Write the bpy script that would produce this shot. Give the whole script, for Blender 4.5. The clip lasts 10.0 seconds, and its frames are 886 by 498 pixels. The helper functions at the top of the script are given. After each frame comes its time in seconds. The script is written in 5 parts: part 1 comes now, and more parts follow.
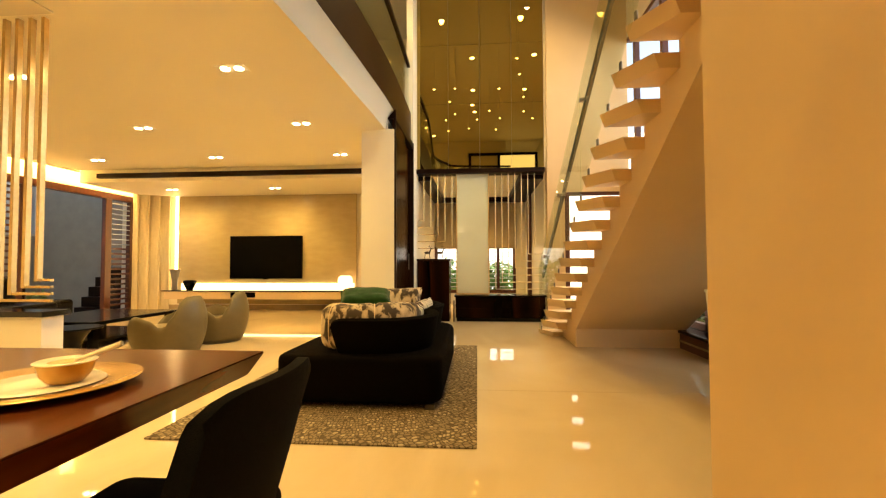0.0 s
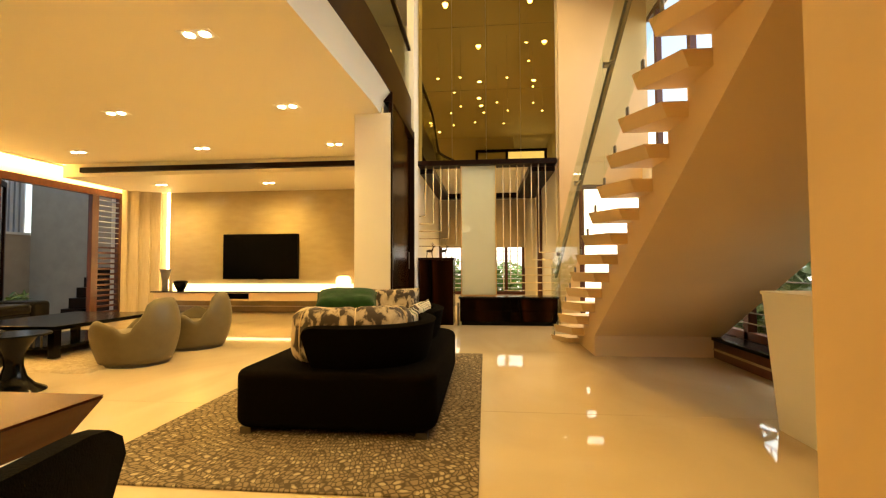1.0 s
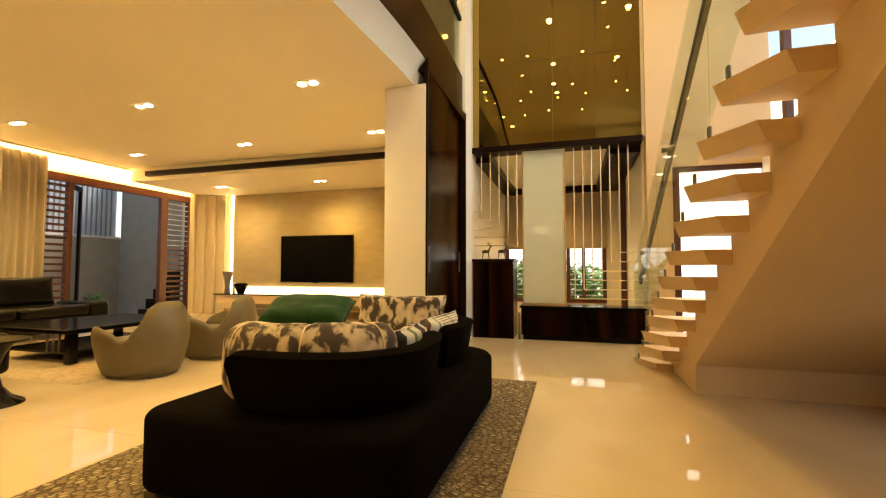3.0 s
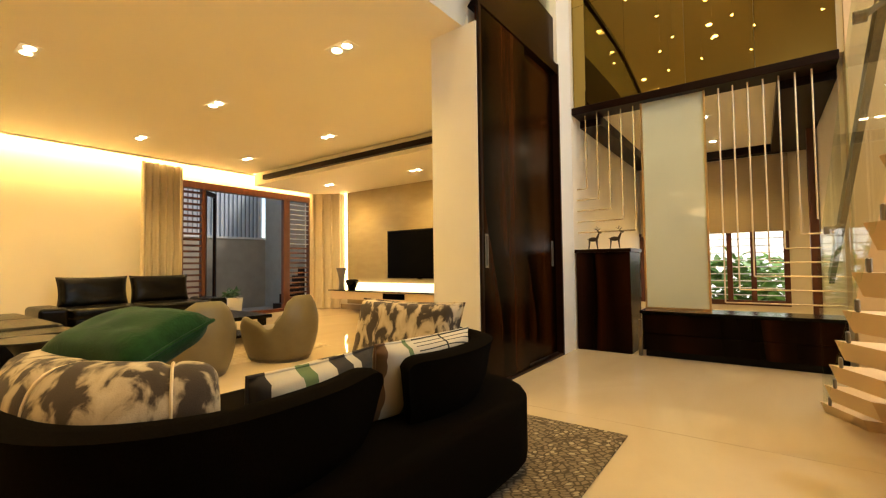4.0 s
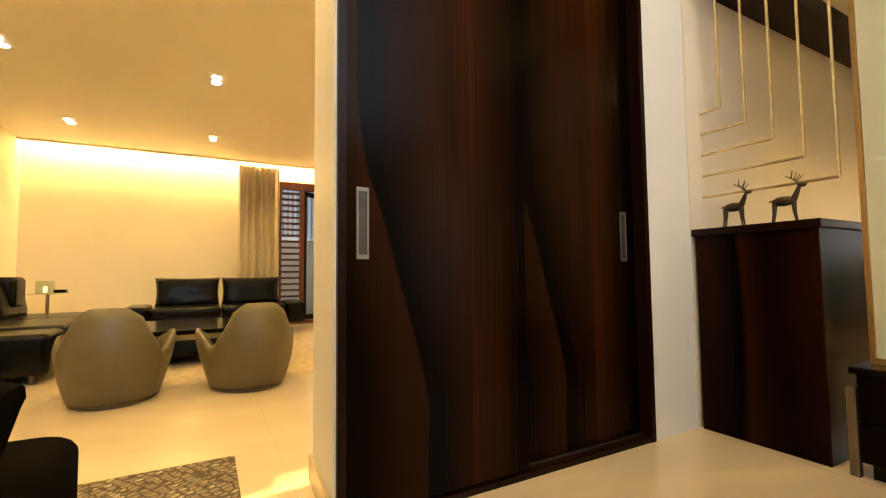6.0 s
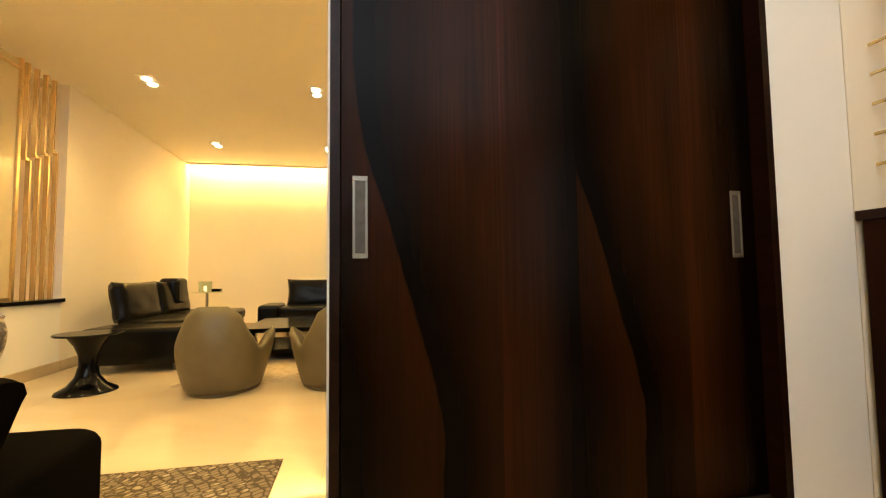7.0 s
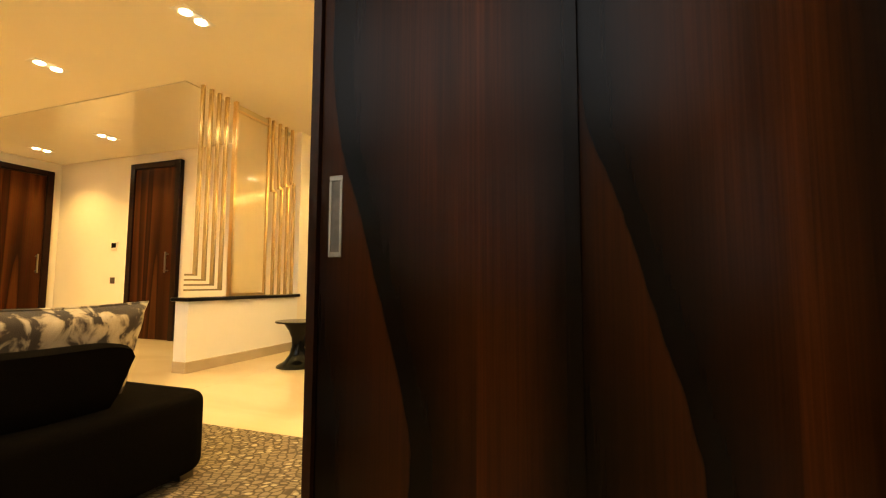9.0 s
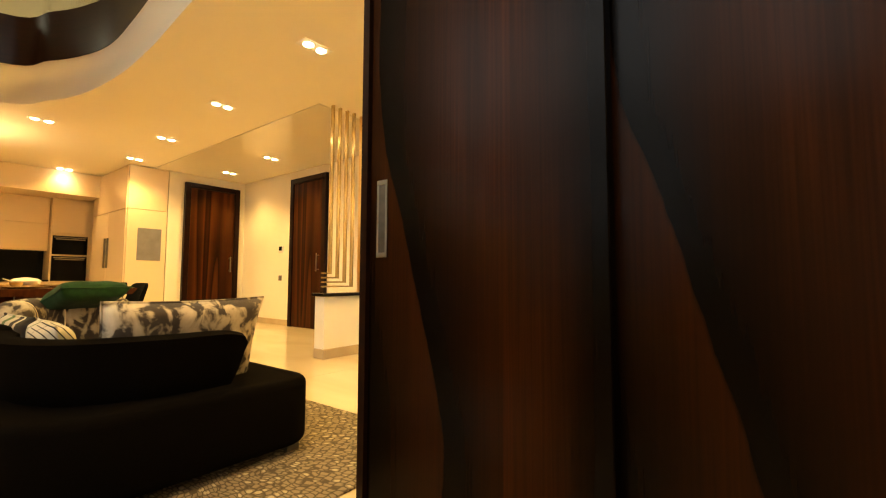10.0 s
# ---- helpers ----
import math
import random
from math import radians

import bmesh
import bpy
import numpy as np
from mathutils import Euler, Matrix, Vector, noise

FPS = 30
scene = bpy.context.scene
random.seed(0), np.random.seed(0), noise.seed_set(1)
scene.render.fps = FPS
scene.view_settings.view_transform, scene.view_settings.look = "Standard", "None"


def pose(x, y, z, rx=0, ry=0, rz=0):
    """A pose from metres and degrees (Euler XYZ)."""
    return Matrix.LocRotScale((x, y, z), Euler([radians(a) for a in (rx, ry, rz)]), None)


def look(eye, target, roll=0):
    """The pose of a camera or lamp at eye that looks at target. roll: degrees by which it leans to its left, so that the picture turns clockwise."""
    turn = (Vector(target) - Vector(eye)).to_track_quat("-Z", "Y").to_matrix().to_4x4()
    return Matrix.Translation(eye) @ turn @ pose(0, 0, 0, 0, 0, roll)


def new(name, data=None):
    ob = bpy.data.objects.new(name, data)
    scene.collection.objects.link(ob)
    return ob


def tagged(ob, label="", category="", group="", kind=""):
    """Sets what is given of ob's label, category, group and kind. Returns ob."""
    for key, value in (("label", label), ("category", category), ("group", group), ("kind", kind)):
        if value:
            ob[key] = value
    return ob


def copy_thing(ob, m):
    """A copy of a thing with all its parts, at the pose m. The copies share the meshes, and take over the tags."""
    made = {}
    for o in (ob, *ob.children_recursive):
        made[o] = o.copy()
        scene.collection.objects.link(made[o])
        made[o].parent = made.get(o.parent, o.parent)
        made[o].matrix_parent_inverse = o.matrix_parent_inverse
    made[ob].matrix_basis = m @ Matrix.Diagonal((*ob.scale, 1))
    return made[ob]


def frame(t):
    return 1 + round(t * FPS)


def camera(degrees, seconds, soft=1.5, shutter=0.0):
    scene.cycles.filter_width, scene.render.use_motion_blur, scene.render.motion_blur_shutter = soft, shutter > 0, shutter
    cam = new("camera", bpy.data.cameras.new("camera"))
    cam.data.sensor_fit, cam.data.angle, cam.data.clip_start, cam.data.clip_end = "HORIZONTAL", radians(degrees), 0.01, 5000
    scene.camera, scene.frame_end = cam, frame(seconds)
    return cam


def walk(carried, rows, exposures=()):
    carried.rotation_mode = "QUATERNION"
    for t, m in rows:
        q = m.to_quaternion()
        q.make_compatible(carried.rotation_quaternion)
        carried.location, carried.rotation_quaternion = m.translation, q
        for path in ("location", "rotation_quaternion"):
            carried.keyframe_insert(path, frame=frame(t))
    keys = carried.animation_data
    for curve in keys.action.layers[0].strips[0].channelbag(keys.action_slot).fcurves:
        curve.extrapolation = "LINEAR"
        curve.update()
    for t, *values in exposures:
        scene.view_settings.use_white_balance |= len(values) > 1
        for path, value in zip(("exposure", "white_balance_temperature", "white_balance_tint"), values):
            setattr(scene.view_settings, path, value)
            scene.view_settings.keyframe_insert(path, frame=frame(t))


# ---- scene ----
cam = camera(90.8, 10.0, soft=1.2)
U = 1.1  # metres in one step of the plan's grid
PATH = [
    (0, (-0.243, 1.2, 0.942), (-0.399, 3.193, 1.009), -0.2),
    (0.5, (-0.239, 1.515, 0.897), (-0.398, 3.507, 0.981), 0.1),
    (1, (-0.217, 1.744, 0.908), (-0.409, 3.733, 0.981), -0.2),
    (1.5, (-0.19, 2.004, 0.897), (-0.366, 3.995, 0.972), -0.0),
    (2, (-0.132, 2.252, 0.893), (-0.4, 4.233, 0.974), -0.1),
    (3.3, (0.099, 2.972, 0.874), (-0.638, 4.829, 0.968), 0.0),
    (3.5, (0.163, 3.21, 0.884), (-0.716, 5.004, 0.964), -0.2),
    (4, (0.318, 3.868, 0.879), (-0.855, 5.485, 0.952), -0.7),
    (4.5, (0.375, 4.523, 0.868), (-1.096, 5.875, 0.95), -0.8),
    (5, (0.306, 5.119, 0.868), (-1.277, 6.339, 0.949), -0.8),
    (5.2, (0.272, 5.368, 0.86), (-1.315, 6.583, 0.942), -0.7),
    (6.3, (0.104, 6.262, 0.798), (-1.726, 7.059, 0.919), -0.6),
    (6.5, (0.076, 6.351, 0.8), (-1.796, 7.044, 0.923), -0.6),
    (7, (0.034, 6.54, 0.802), (-1.924, 6.925, 0.925), -0.7),
    (7.5, (-0.015, 6.733, 0.802), (-2.009, 6.802, 0.929), -0.7),
    (8, (-0.061, 6.915, 0.8), (-2.049, 6.748, 0.929), -0.7),
    (8.5, (-0.103, 7.099, 0.791), (-1.892, 6.772, 0.925), -0.2),
    (9, (-0.151, 7.261, 0.783), (-1.864, 6.665, 0.922), 0.2),
    (9.5, (-0.217, 7.395, 0.783), (-1.819, 6.546, 0.920), 0.3),
    (10, (-0.299, 7.517, 0.790), (-1.734, 6.407, 0.914), 0.2),
]
walk(cam, [(t, look(U * Vector(eye), U * Vector(target), roll)) for t, eye, target, roll in PATH], exposures=[(0.0, 1.27, 7450, 10), (2.0, 1.14, 7350, 10), (3.5, 1.06, 6750, 10), (5.0, 1.04, 6450, 10), (7.0, 1.10, 6350, 10), (8.5, 1.25, 6800, 10), (10.0, 1.25, 7250, 10)])

# ---- world and large lights ----
world = bpy.data.worlds.new("world")
scene.world = world
world.use_nodes = True
wn = world.node_tree
sky = wn.nodes.new("ShaderNodeTexSky")
sky.sky_type, sky.sun_disc = "NISHITA", False
sky.sun_elevation, sky.sun_rotation = radians(50), radians(70)
wn.links.new(sky.outputs["Color"], wn.nodes["Background"].inputs["Color"])
wn.nodes["Background"].inputs["Strength"].default_value = 0.14
sun_data = bpy.data.lights.new("sun", "SUN")
sun_data.energy, sun_data.angle, sun_data.color = 2.0, radians(12), (1.0, 0.95, 0.88)
sun = new("sun", sun_data)
sun.matrix_world = look((0, 0, 0), (-0.35, -0.5, -0.8))
WARM = (1.0, 0.67, 0.22)


def spot_lamp(x, y, z, watts, angle=120, blend=0.9, size=0.04, tilt=0):
    d = bpy.data.lights.new("downlight_beam", "SPOT")
    d.energy, d.color, d.spot_size, d.spot_blend, d.shadow_soft_size = watts, WARM, radians(angle), blend, size
    o = new("downlight_beam", d)
    o.matrix_world = pose(U * x, U * y, U * z, tilt)
    return o


def area_lamp(name, m, sx, sy, watts, color=WARM):
    d = bpy.data.lights.new(name, "AREA")
    d.shape, d.size, d.size_y, d.energy, d.color = "RECTANGLE", U * sx, U * sy, watts, color
    o = new(name, d)
    o.matrix_world = Matrix.Translation((U - 1) * m.translation) @ m
    return o


# ---- materials ----
def mat(name, color, rough=0.5, metal=0.0, alt=None, scale=6.0, detail=6.0, bump=0.0, bump_scale=80.0, stretch=(1, 1, 1), coat=0.0,
        lo=0.35, hi=0.7, sheen=0.0, rough_var=0.0, distort=0.0, spec=0.5):
    m = bpy.data.materials.new(name)
    m.use_nodes = True
    n, l = m.node_tree.nodes, m.node_tree.links
    b = n["Principled BSDF"]
    b.inputs["Base Color"].default_value = (*color, 1)
    b.inputs["Roughness"].default_value, b.inputs["Metallic"].default_value = rough, metal
    b.inputs["Coat Weight"].default_value, b.inputs["Coat Roughness"].default_value = coat, 0.08
    b.inputs["Sheen Weight"].default_value, b.inputs["Specular IOR Level"].default_value = sheen, spec
    tc, mp = n.new("ShaderNodeTexCoord"), n.new("ShaderNodeMapping")
    mp.inputs["Scale"].default_value = stretch
    l.new(tc.outputs["Object"], mp.inputs["Vector"])
    if alt:
        t = n.new("ShaderNodeTexNoise")
        t.inputs["Scale"].default_value, t.inputs["Detail"].default_value, t.inputs["Distortion"].default_value = scale, detail, distort
        l.new(mp.outputs["Vector"], t.inputs["Vector"])
        r = n.new("ShaderNodeValToRGB")
        r.color_ramp.elements[0].position, r.color_ramp.elements[1].position = lo, hi
        r.color_ramp.elements[0].color, r.color_ramp.elements[1].color = (*color, 1), (*alt, 1)
        l.new(t.outputs["Fac"], r.inputs["Fac"])
        l.new(r.outputs["Color"], b.inputs["Base Color"])
        if rough_var:
            mr = n.new("ShaderNodeMapRange")
            mr.inputs["To Min"].default_value, mr.inputs["To Max"].default_value = rough - rough_var, rough + rough_var
            l.new(t.outputs["Fac"], mr.inputs["Value"])
            l.new(mr.outputs["Result"], b.inputs["Roughness"])
    if bump:
        t2, bp = n.new("ShaderNodeTexNoise"), n.new("ShaderNodeBump")
        t2.inputs["Scale"].default_value, t2.inputs["Detail"].default_value = bump_scale, 4
        l.new(mp.outputs["Vector"], t2.inputs["Vector"])
        bp.inputs["Strength"].default_value, bp.inputs["Distance"].default_value = bump, 0.01
        l.new(t2.outputs["Fac"], bp.inputs["Height"])
        l.new(bp.outputs["Normal"], b.inputs["Normal"])
    return m


def glow(name, color, strength):
    m = bpy.data.materials.new(name)
    m.use_nodes = True
    b = m.node_tree.nodes["Principled BSDF"]
    b.inputs["Base Color"].default_value = (*color, 1)
    b.inputs["Emission Color"].default_value = (*color, 1)
    b.inputs["Emission Strength"].default_value = strength
    return m


def glass(name, tint, rough=0.0, edge=0.6):
    """Clear sheet: see-through, with a film of gloss that grows towards grazing angles."""
    m = bpy.data.materials.new(name)
    m.use_nodes = True
    n, l = m.node_tree.nodes, m.node_tree.links
    n.remove(n["Principled BSDF"])
    tr, gl, mx, lw = n.new("ShaderNodeBsdfTransparent"), n.new("ShaderNodeBsdfGlossy"), n.new("ShaderNodeMixShader"), n.new("ShaderNodeLayerWeight")
    tr.inputs["Color"].default_value = (*tint, 1)
    gl.inputs["Roughness"].default_value = rough
    p, s = n.new("ShaderNodeMath"), n.new("ShaderNodeMath")
    p.operation, s.operation = "POWER", "MULTIPLY_ADD"
    lw.inputs["Blend"].default_value = 0.5
    p.inputs[1].default_value = 5.0
    s.inputs[1].default_value, s.inputs[2].default_value = edge, 0.03
    l.new(lw.outputs["Facing"], p.inputs[0])
    l.new(p.outputs["Value"], s.inputs[0])
    l.new(s.outputs["Value"], mx.inputs["Fac"])
    l.new(tr.outputs["BSDF"], mx.inputs[1])
    l.new(gl.outputs["BSDF"], mx.inputs[2])
    l.new(mx.outputs["Shader"], n["Material Output"].inputs["Surface"])
    return m


def veneer(name, dark, mid, red, rough=0.22, figure=(1.5, 1.5, 0.24)):
    """Dark wood veneer with tall flame-like figure and straight grain."""
    m = mat(name, dark, rough, spec=0.046)
    n, l = m.node_tree.nodes, m.node_tree.links
    b = n["Principled BSDF"]
    tc, mp = n.new("ShaderNodeTexCoord"), n.new("ShaderNodeMapping")
    mp.inputs["Scale"].default_value = figure
    l.new(tc.outputs["Object"], mp.inputs["Vector"])
    t = n.new("ShaderNodeTexNoise")
    t.inputs["Scale"].default_value, t.inputs["Detail"].default_value, t.inputs["Distortion"].default_value = 1.5, 0.5, 0.2
    l.new(mp.outputs["Vector"], t.inputs["Vector"])
    w = n.new("ShaderNodeMath")
    w.operation = "MULTIPLY"
    w.inputs[1].default_value = 4.0
    l.new(t.outputs["Fac"], w.inputs[0])
    fr = n.new("ShaderNodeMath")
    fr.operation = "FRACT"
    l.new(w.outputs["Value"], fr.inputs[0])
    r = n.new("ShaderNodeValToRGB")
    cr = r.color_ramp
    cr.elements[0].position, cr.elements[1].position = 0.0, 1.0
    cr.elements[0].color, cr.elements[1].color = (*dark, 1), (*dark, 1)
    for p, c in ((0.40, mid), (0.80, red), (0.95, mid), (0.98, dark)):
        e = cr.elements.new(p)
        e.color = (*c, 1)
    l.new(fr.outputs["Value"], r.inputs["Fac"])
    mp2 = n.new("ShaderNodeMapping")
    mp2.inputs["Scale"].default_value = (1, 1, 0.012)
    l.new(tc.outputs["Object"], mp2.inputs["Vector"])
    g = n.new("ShaderNodeTexNoise")
    g.inputs["Scale"].default_value, g.inputs["Detail"].default_value = 120, 5
    l.new(mp2.outputs["Vector"], g.inputs["Vector"])
    mx = n.new("ShaderNodeMix")
    mx.data_type, mx.blend_type = "RGBA", "MULTIPLY"
    mx.inputs["Factor"].default_value = 0.65
    l.new(r.outputs["Color"], mx.inputs["A"])
    l.new(g.outputs["Color"], mx.inputs["B"])
    hs = n.new("ShaderNodeBrightContrast")
    hs.inputs["Bright"].default_value = 0.0
    l.new(mx.outputs["Result"], hs.inputs["Color"])
    l.new(hs.outputs["Color"], b.inputs["Base Color"])
    return m


def matched_veneer(name, dark, mid, red, rough=0.24):
    """Dark veneer with one tall flame line and a joint, the same on each leaf; y runs across the leaf, z up."""
    m = mat(name, dark, rough, spec=0.055)
    n, l = m.node_tree.nodes, m.node_tree.links
    b = n["Principled BSDF"]

    def calc(op, a, c=0.0, clamp=False):
        k = n.new("ShaderNodeMath")
        k.operation, k.use_clamp = op, clamp
        for q, v in enumerate((a, c)):
            if isinstance(v, (int, float)):
                k.inputs[q].default_value = v
            else:
                l.new(v, k.inputs[q])
        return k.outputs["Value"]

    def cloud(scale, stretch, detail=3):
        p, t = n.new("ShaderNodeMapping"), n.new("ShaderNodeTexNoise")
        p.inputs["Scale"].default_value = stretch
        l.new(tc.outputs["Object"], p.inputs["Vector"])
        l.new(p.outputs["Vector"], t.inputs["Vector"])
        t.inputs["Scale"].default_value, t.inputs["Detail"].default_value = scale, detail
        return t.outputs["Fac"]

    tc, sp = n.new("ShaderNodeTexCoord"), n.new("ShaderNodeSeparateXYZ")
    l.new(tc.outputs["Object"], sp.inputs["Vector"])
    wob = calc("MULTIPLY", calc("SUBTRACT", cloud(3.0, (1, 1, 1.2)), 0.5), 0.05)
    v, z = calc("ADD", sp.outputs["Y"], wob), sp.outputs["Z"]
    line = n.new("ShaderNodeMapRange")
    line.interpolation_type = "SMOOTHSTEP"
    for key, val in (("From Min", 0.30), ("From Max", 1.62), ("To Min", 0.322), ("To Max", 0.035)):
        line.inputs[key].default_value = val
    l.new(z, line.inputs["Value"])
    d = calc("SUBTRACT", v, line.outputs["Result"])
    left = calc("MULTIPLY", calc("ADD", calc("MULTIPLY", d, 3.6), 1.0, True), 0.52)
    right = calc("MULTIPLY", calc("MULTIPLY", calc("SUBTRACT", d, 0.03), 3.6, True), 0.56)
    side = calc("MULTIPLY", calc("ADD", d, 0.004), 120.0, True)
    inner = calc("ADD", calc("MULTIPLY", left, calc("SUBTRACT", 1.0, side)), calc("MULTIPLY", right, side))
    w = calc("SUBTRACT", sp.outputs["Y"], 0.525)
    strip = calc("SUBTRACT", 0.72, calc("MULTIPLY", w, 2.6))
    past = calc("MULTIPLY", w, 300.0, True)
    f = calc("ADD", calc("MULTIPLY", inner, calc("SUBTRACT", 1.0, past)), calc("MULTIPLY", strip, past))
    streak = calc("ADD", calc("MULTIPLY", cloud(9.0, (1, 1, 0.06), 4), 1.3), 0.32)
    patch = calc("ADD", calc("MULTIPLY", cloud(2.2, (1, 1, 0.5), 2), 1.0), 0.5)
    f = calc("MULTIPLY", calc("MULTIPLY", f, streak), patch, True)
    r = n.new("ShaderNodeValToRGB")
    cr = r.color_ramp
    cr.elements[0].position, cr.elements[0].color = 0.04, (*dark, 1)
    cr.elements[1].position, cr.elements[1].color = 0.85, (*red, 1)
    e = cr.elements.new(0.42)
    e.color = (*mid, 1)
    l.new(f, r.inputs["Fac"])
    mx = n.new("ShaderNodeMix")
    mx.data_type, mx.blend_type = "RGBA", "MULTIPLY"
    mx.inputs["Factor"].default_value = 0.5
    g = n.new("ShaderNodeValToRGB")
    g.color_ramp.elements[0].position, g.color_ramp.elements[1].position = 0.3, 0.7
    l.new(cloud(130.0, (1, 1, 0.012), 5), g.inputs["Fac"])
    l.new(r.outputs["Color"], mx.inputs["A"])
    l.new(g.outputs["Color"], mx.inputs["B"])
    l.new(mx.outputs["Result"], b.inputs["Base Color"])
    rv = n.new("ShaderNodeMapRange")
    rv.inputs["To Min"].default_value, rv.inputs["To Max"].default_value = rough - 0.05, rough + 0.05
    l.new(cloud(14.0, (1, 1, 0.05), 4), rv.inputs["Value"])
    l.new(rv.outputs["Result"], b.inputs["Roughness"])
    return m


M = {}
M["wall"] = mat("wall_paint", (0.80, 0.73, 0.60), 0.55, alt=(0.76, 0.69, 0.56), scale=1.2, bump=0.03, bump_scale=220)
M["ceiling"] = mat("ceiling_paint", (0.88, 0.82, 0.69), 0.6, alt=(0.86, 0.80, 0.67), scale=0.8, bump=0.02, bump_scale=200)
M["white"] = mat("white_paint", (0.82, 0.80, 0.74), 0.5, alt=(0.78, 0.76, 0.70), scale=1.5, bump=0.02, bump_scale=200)
M["stairpaint"] = mat("stair_paint", (0.72, 0.53, 0.30), 0.5, alt=(0.68, 0.495, 0.275), scale=1.4, bump=0.03, bump_scale=180)
M["marble"] = mat("cream_marble", (0.70, 0.575, 0.395), 0.035, alt=(0.59, 0.465, 0.30), scale=1.3, detail=10, lo=0.35, hi=0.8, stretch=(1, 0.45, 1), distort=1.2, rough_var=0.015, spec=0.6)
M["skirt"] = mat("beige_marble", (0.50, 0.40, 0.27), 0.2, alt=(0.42, 0.33, 0.21), scale=3, detail=8)
M["veneer"] = veneer("dark_veneer", (0.0018, 0.0008, 0.0005), (0.0075, 0.0024, 0.0010), (0.034, 0.0088, 0.0025), 0.24)
M["veneer_slide"] = matched_veneer("matched_dark_veneer", (0.0028, 0.0012, 0.0004), (0.023, 0.0066, 0.0012), (0.050, 0.0132, 0.0022))
M["veneer_door"] = veneer("walnut_veneer", (0.022, 0.0072, 0.0028), (0.050, 0.0155, 0.0052), (0.095, 0.031, 0.010), 0.3, (2.6, 2.6, 0.10))
M["darkwood"] = mat("dark_wood", (0.008, 0.0026, 0.0013), 0.3, alt=(0.016, 0.005, 0.0022), spec=0.12, scale=5, detail=8, stretch=(0.4, 0.4, 7), bump=0.04)
M["redwood"] = mat("redwood_frame", (0.075, 0.020, 0.009), 0.35, alt=(0.11, 0.032, 0.014), scale=5, detail=8, stretch=(3, 3, 0.4), bump=0.05)
M["fabric"] = mat("charcoal_wool", (0.0024, 0.0017, 0.0012), 0.95, alt=(0.0050, 0.0036, 0.0025), scale=160, bump=0.35, bump_scale=420, spec=0.03)
M["blackfabric"] = mat("black_wool", (0.0022, 0.0022, 0.0024), 0.95, alt=(0.004, 0.004, 0.0042), scale=160, bump=0.3, bump_scale=420, spec=0.08)
M["leather"] = mat("black_leather", (0.0016, 0.0016, 0.0015), 0.27, alt=(0.003, 0.0028, 0.0026), scale=14, spec=0.2, bump=0.18, bump_scale=45)
M["taupe"] = mat("taupe_leather", (0.125, 0.100, 0.050), 0.45, alt=(0.108, 0.085, 0.041), scale=9, bump=0.12, bump_scale=240)
M["green"] = mat("green_velvet", (0.008, 0.042, 0.009), 0.9, alt=(0.014, 0.066, 0.015), scale=26, bump=0.3, bump_scale=160, sheen=0.12, spec=0.2)
M["brass"] = mat("brushed_brass", (0.78, 0.58, 0.30), 0.28, 1.0, alt=(0.72, 0.52, 0.26), scale=30)
M["steel"] = mat("brushed_steel", (0.27, 0.24, 0.20), 0.4, 1.0, alt=(0.22, 0.20, 0.17), scale=60, stretch=(1, 1, 0.1))
M["rail"] = mat("dark_steel_rail", (0.16, 0.14, 0.11), 0.4, 0.9, alt=(0.13, 0.115, 0.09), scale=20)
M["black"] = mat("black_gloss", (0.0018, 0.0018, 0.0018), 0.16, alt=(0.003, 0.0028, 0.0026), scale=4, spec=0.14)
M["screen"] = mat("tv_screen", (0.001, 0.001, 0.001), 0.3, alt=(0.0014, 0.0014, 0.0014), scale=3, spec=0.06)
M["granite"] = mat("black_granite", (0.008, 0.007, 0.006), 0.1, alt=(0.03, 0.026, 0.022), scale=120, lo=0.55, hi=0.75)
M["curtain"] = mat("cream_curtain", (0.58, 0.50, 0.36), 0.9, alt=(0.52, 0.44, 0.31), scale=40, stretch=(1, 1, 0.1), bump=0.2, bump_scale=300)
M["panel"] = mat("gold_wallpaper", (0.47, 0.385, 0.22), 0.2, alt=(0.42, 0.34, 0.19), scale=3, detail=8, stretch=(1, 1, 3), rough_var=0.05)
M["beige"] = mat("beige_blind", (0.40, 0.31, 0.19), 0.8, alt=(0.36, 0.28, 0.17), scale=60, stretch=(0.1, 1, 2), bump=0.15)
M["rod"] = mat("pale_champagne_rod", (0.85, 0.72, 0.50), 0.4, 0.4, alt=(0.80, 0.67, 0.45), scale=30)
M["goldline"] = mat("polished_gold_line", (0.76, 0.58, 0.29), 0.25, 0.7, alt=(0.68, 0.50, 0.23), scale=30)
# darker steel: the shade inside the door pulls is painted into this colour
M["pullcup"] = mat("shaded_steel", (0.10, 0.085, 0.07), 0.5, 0.7, alt=(0.07, 0.06, 0.05), scale=40)
M["bronze"] = mat("bronze_mirror", (0.33, 0.235, 0.065), 0.015, 1.0)
M["frost"] = mat("frosted_glass", (0.64, 0.66, 0.51), 0.02, alt=(0.60, 0.62, 0.47), scale=2)
M["clear"] = glass("clear_glass", (0.90, 0.95, 0.90))
M["stairglass"] = glass("coated_stair_glass", (0.93, 0.97, 0.92), edge=0.3)
M["pane"] = glass("window_glass", (0.93, 0.96, 0.97))
M["table"] = mat("teak_top", (0.060, 0.015, 0.005), 0.22, alt=(0.10, 0.027, 0.008), spec=0.13, scale=6, detail=8, stretch=(5, 0.4, 1))
M["cream"] = mat("cream_lacquer", (0.78, 0.62, 0.44), 0.12, alt=(0.76, 0.60, 0.42), scale=0.8)
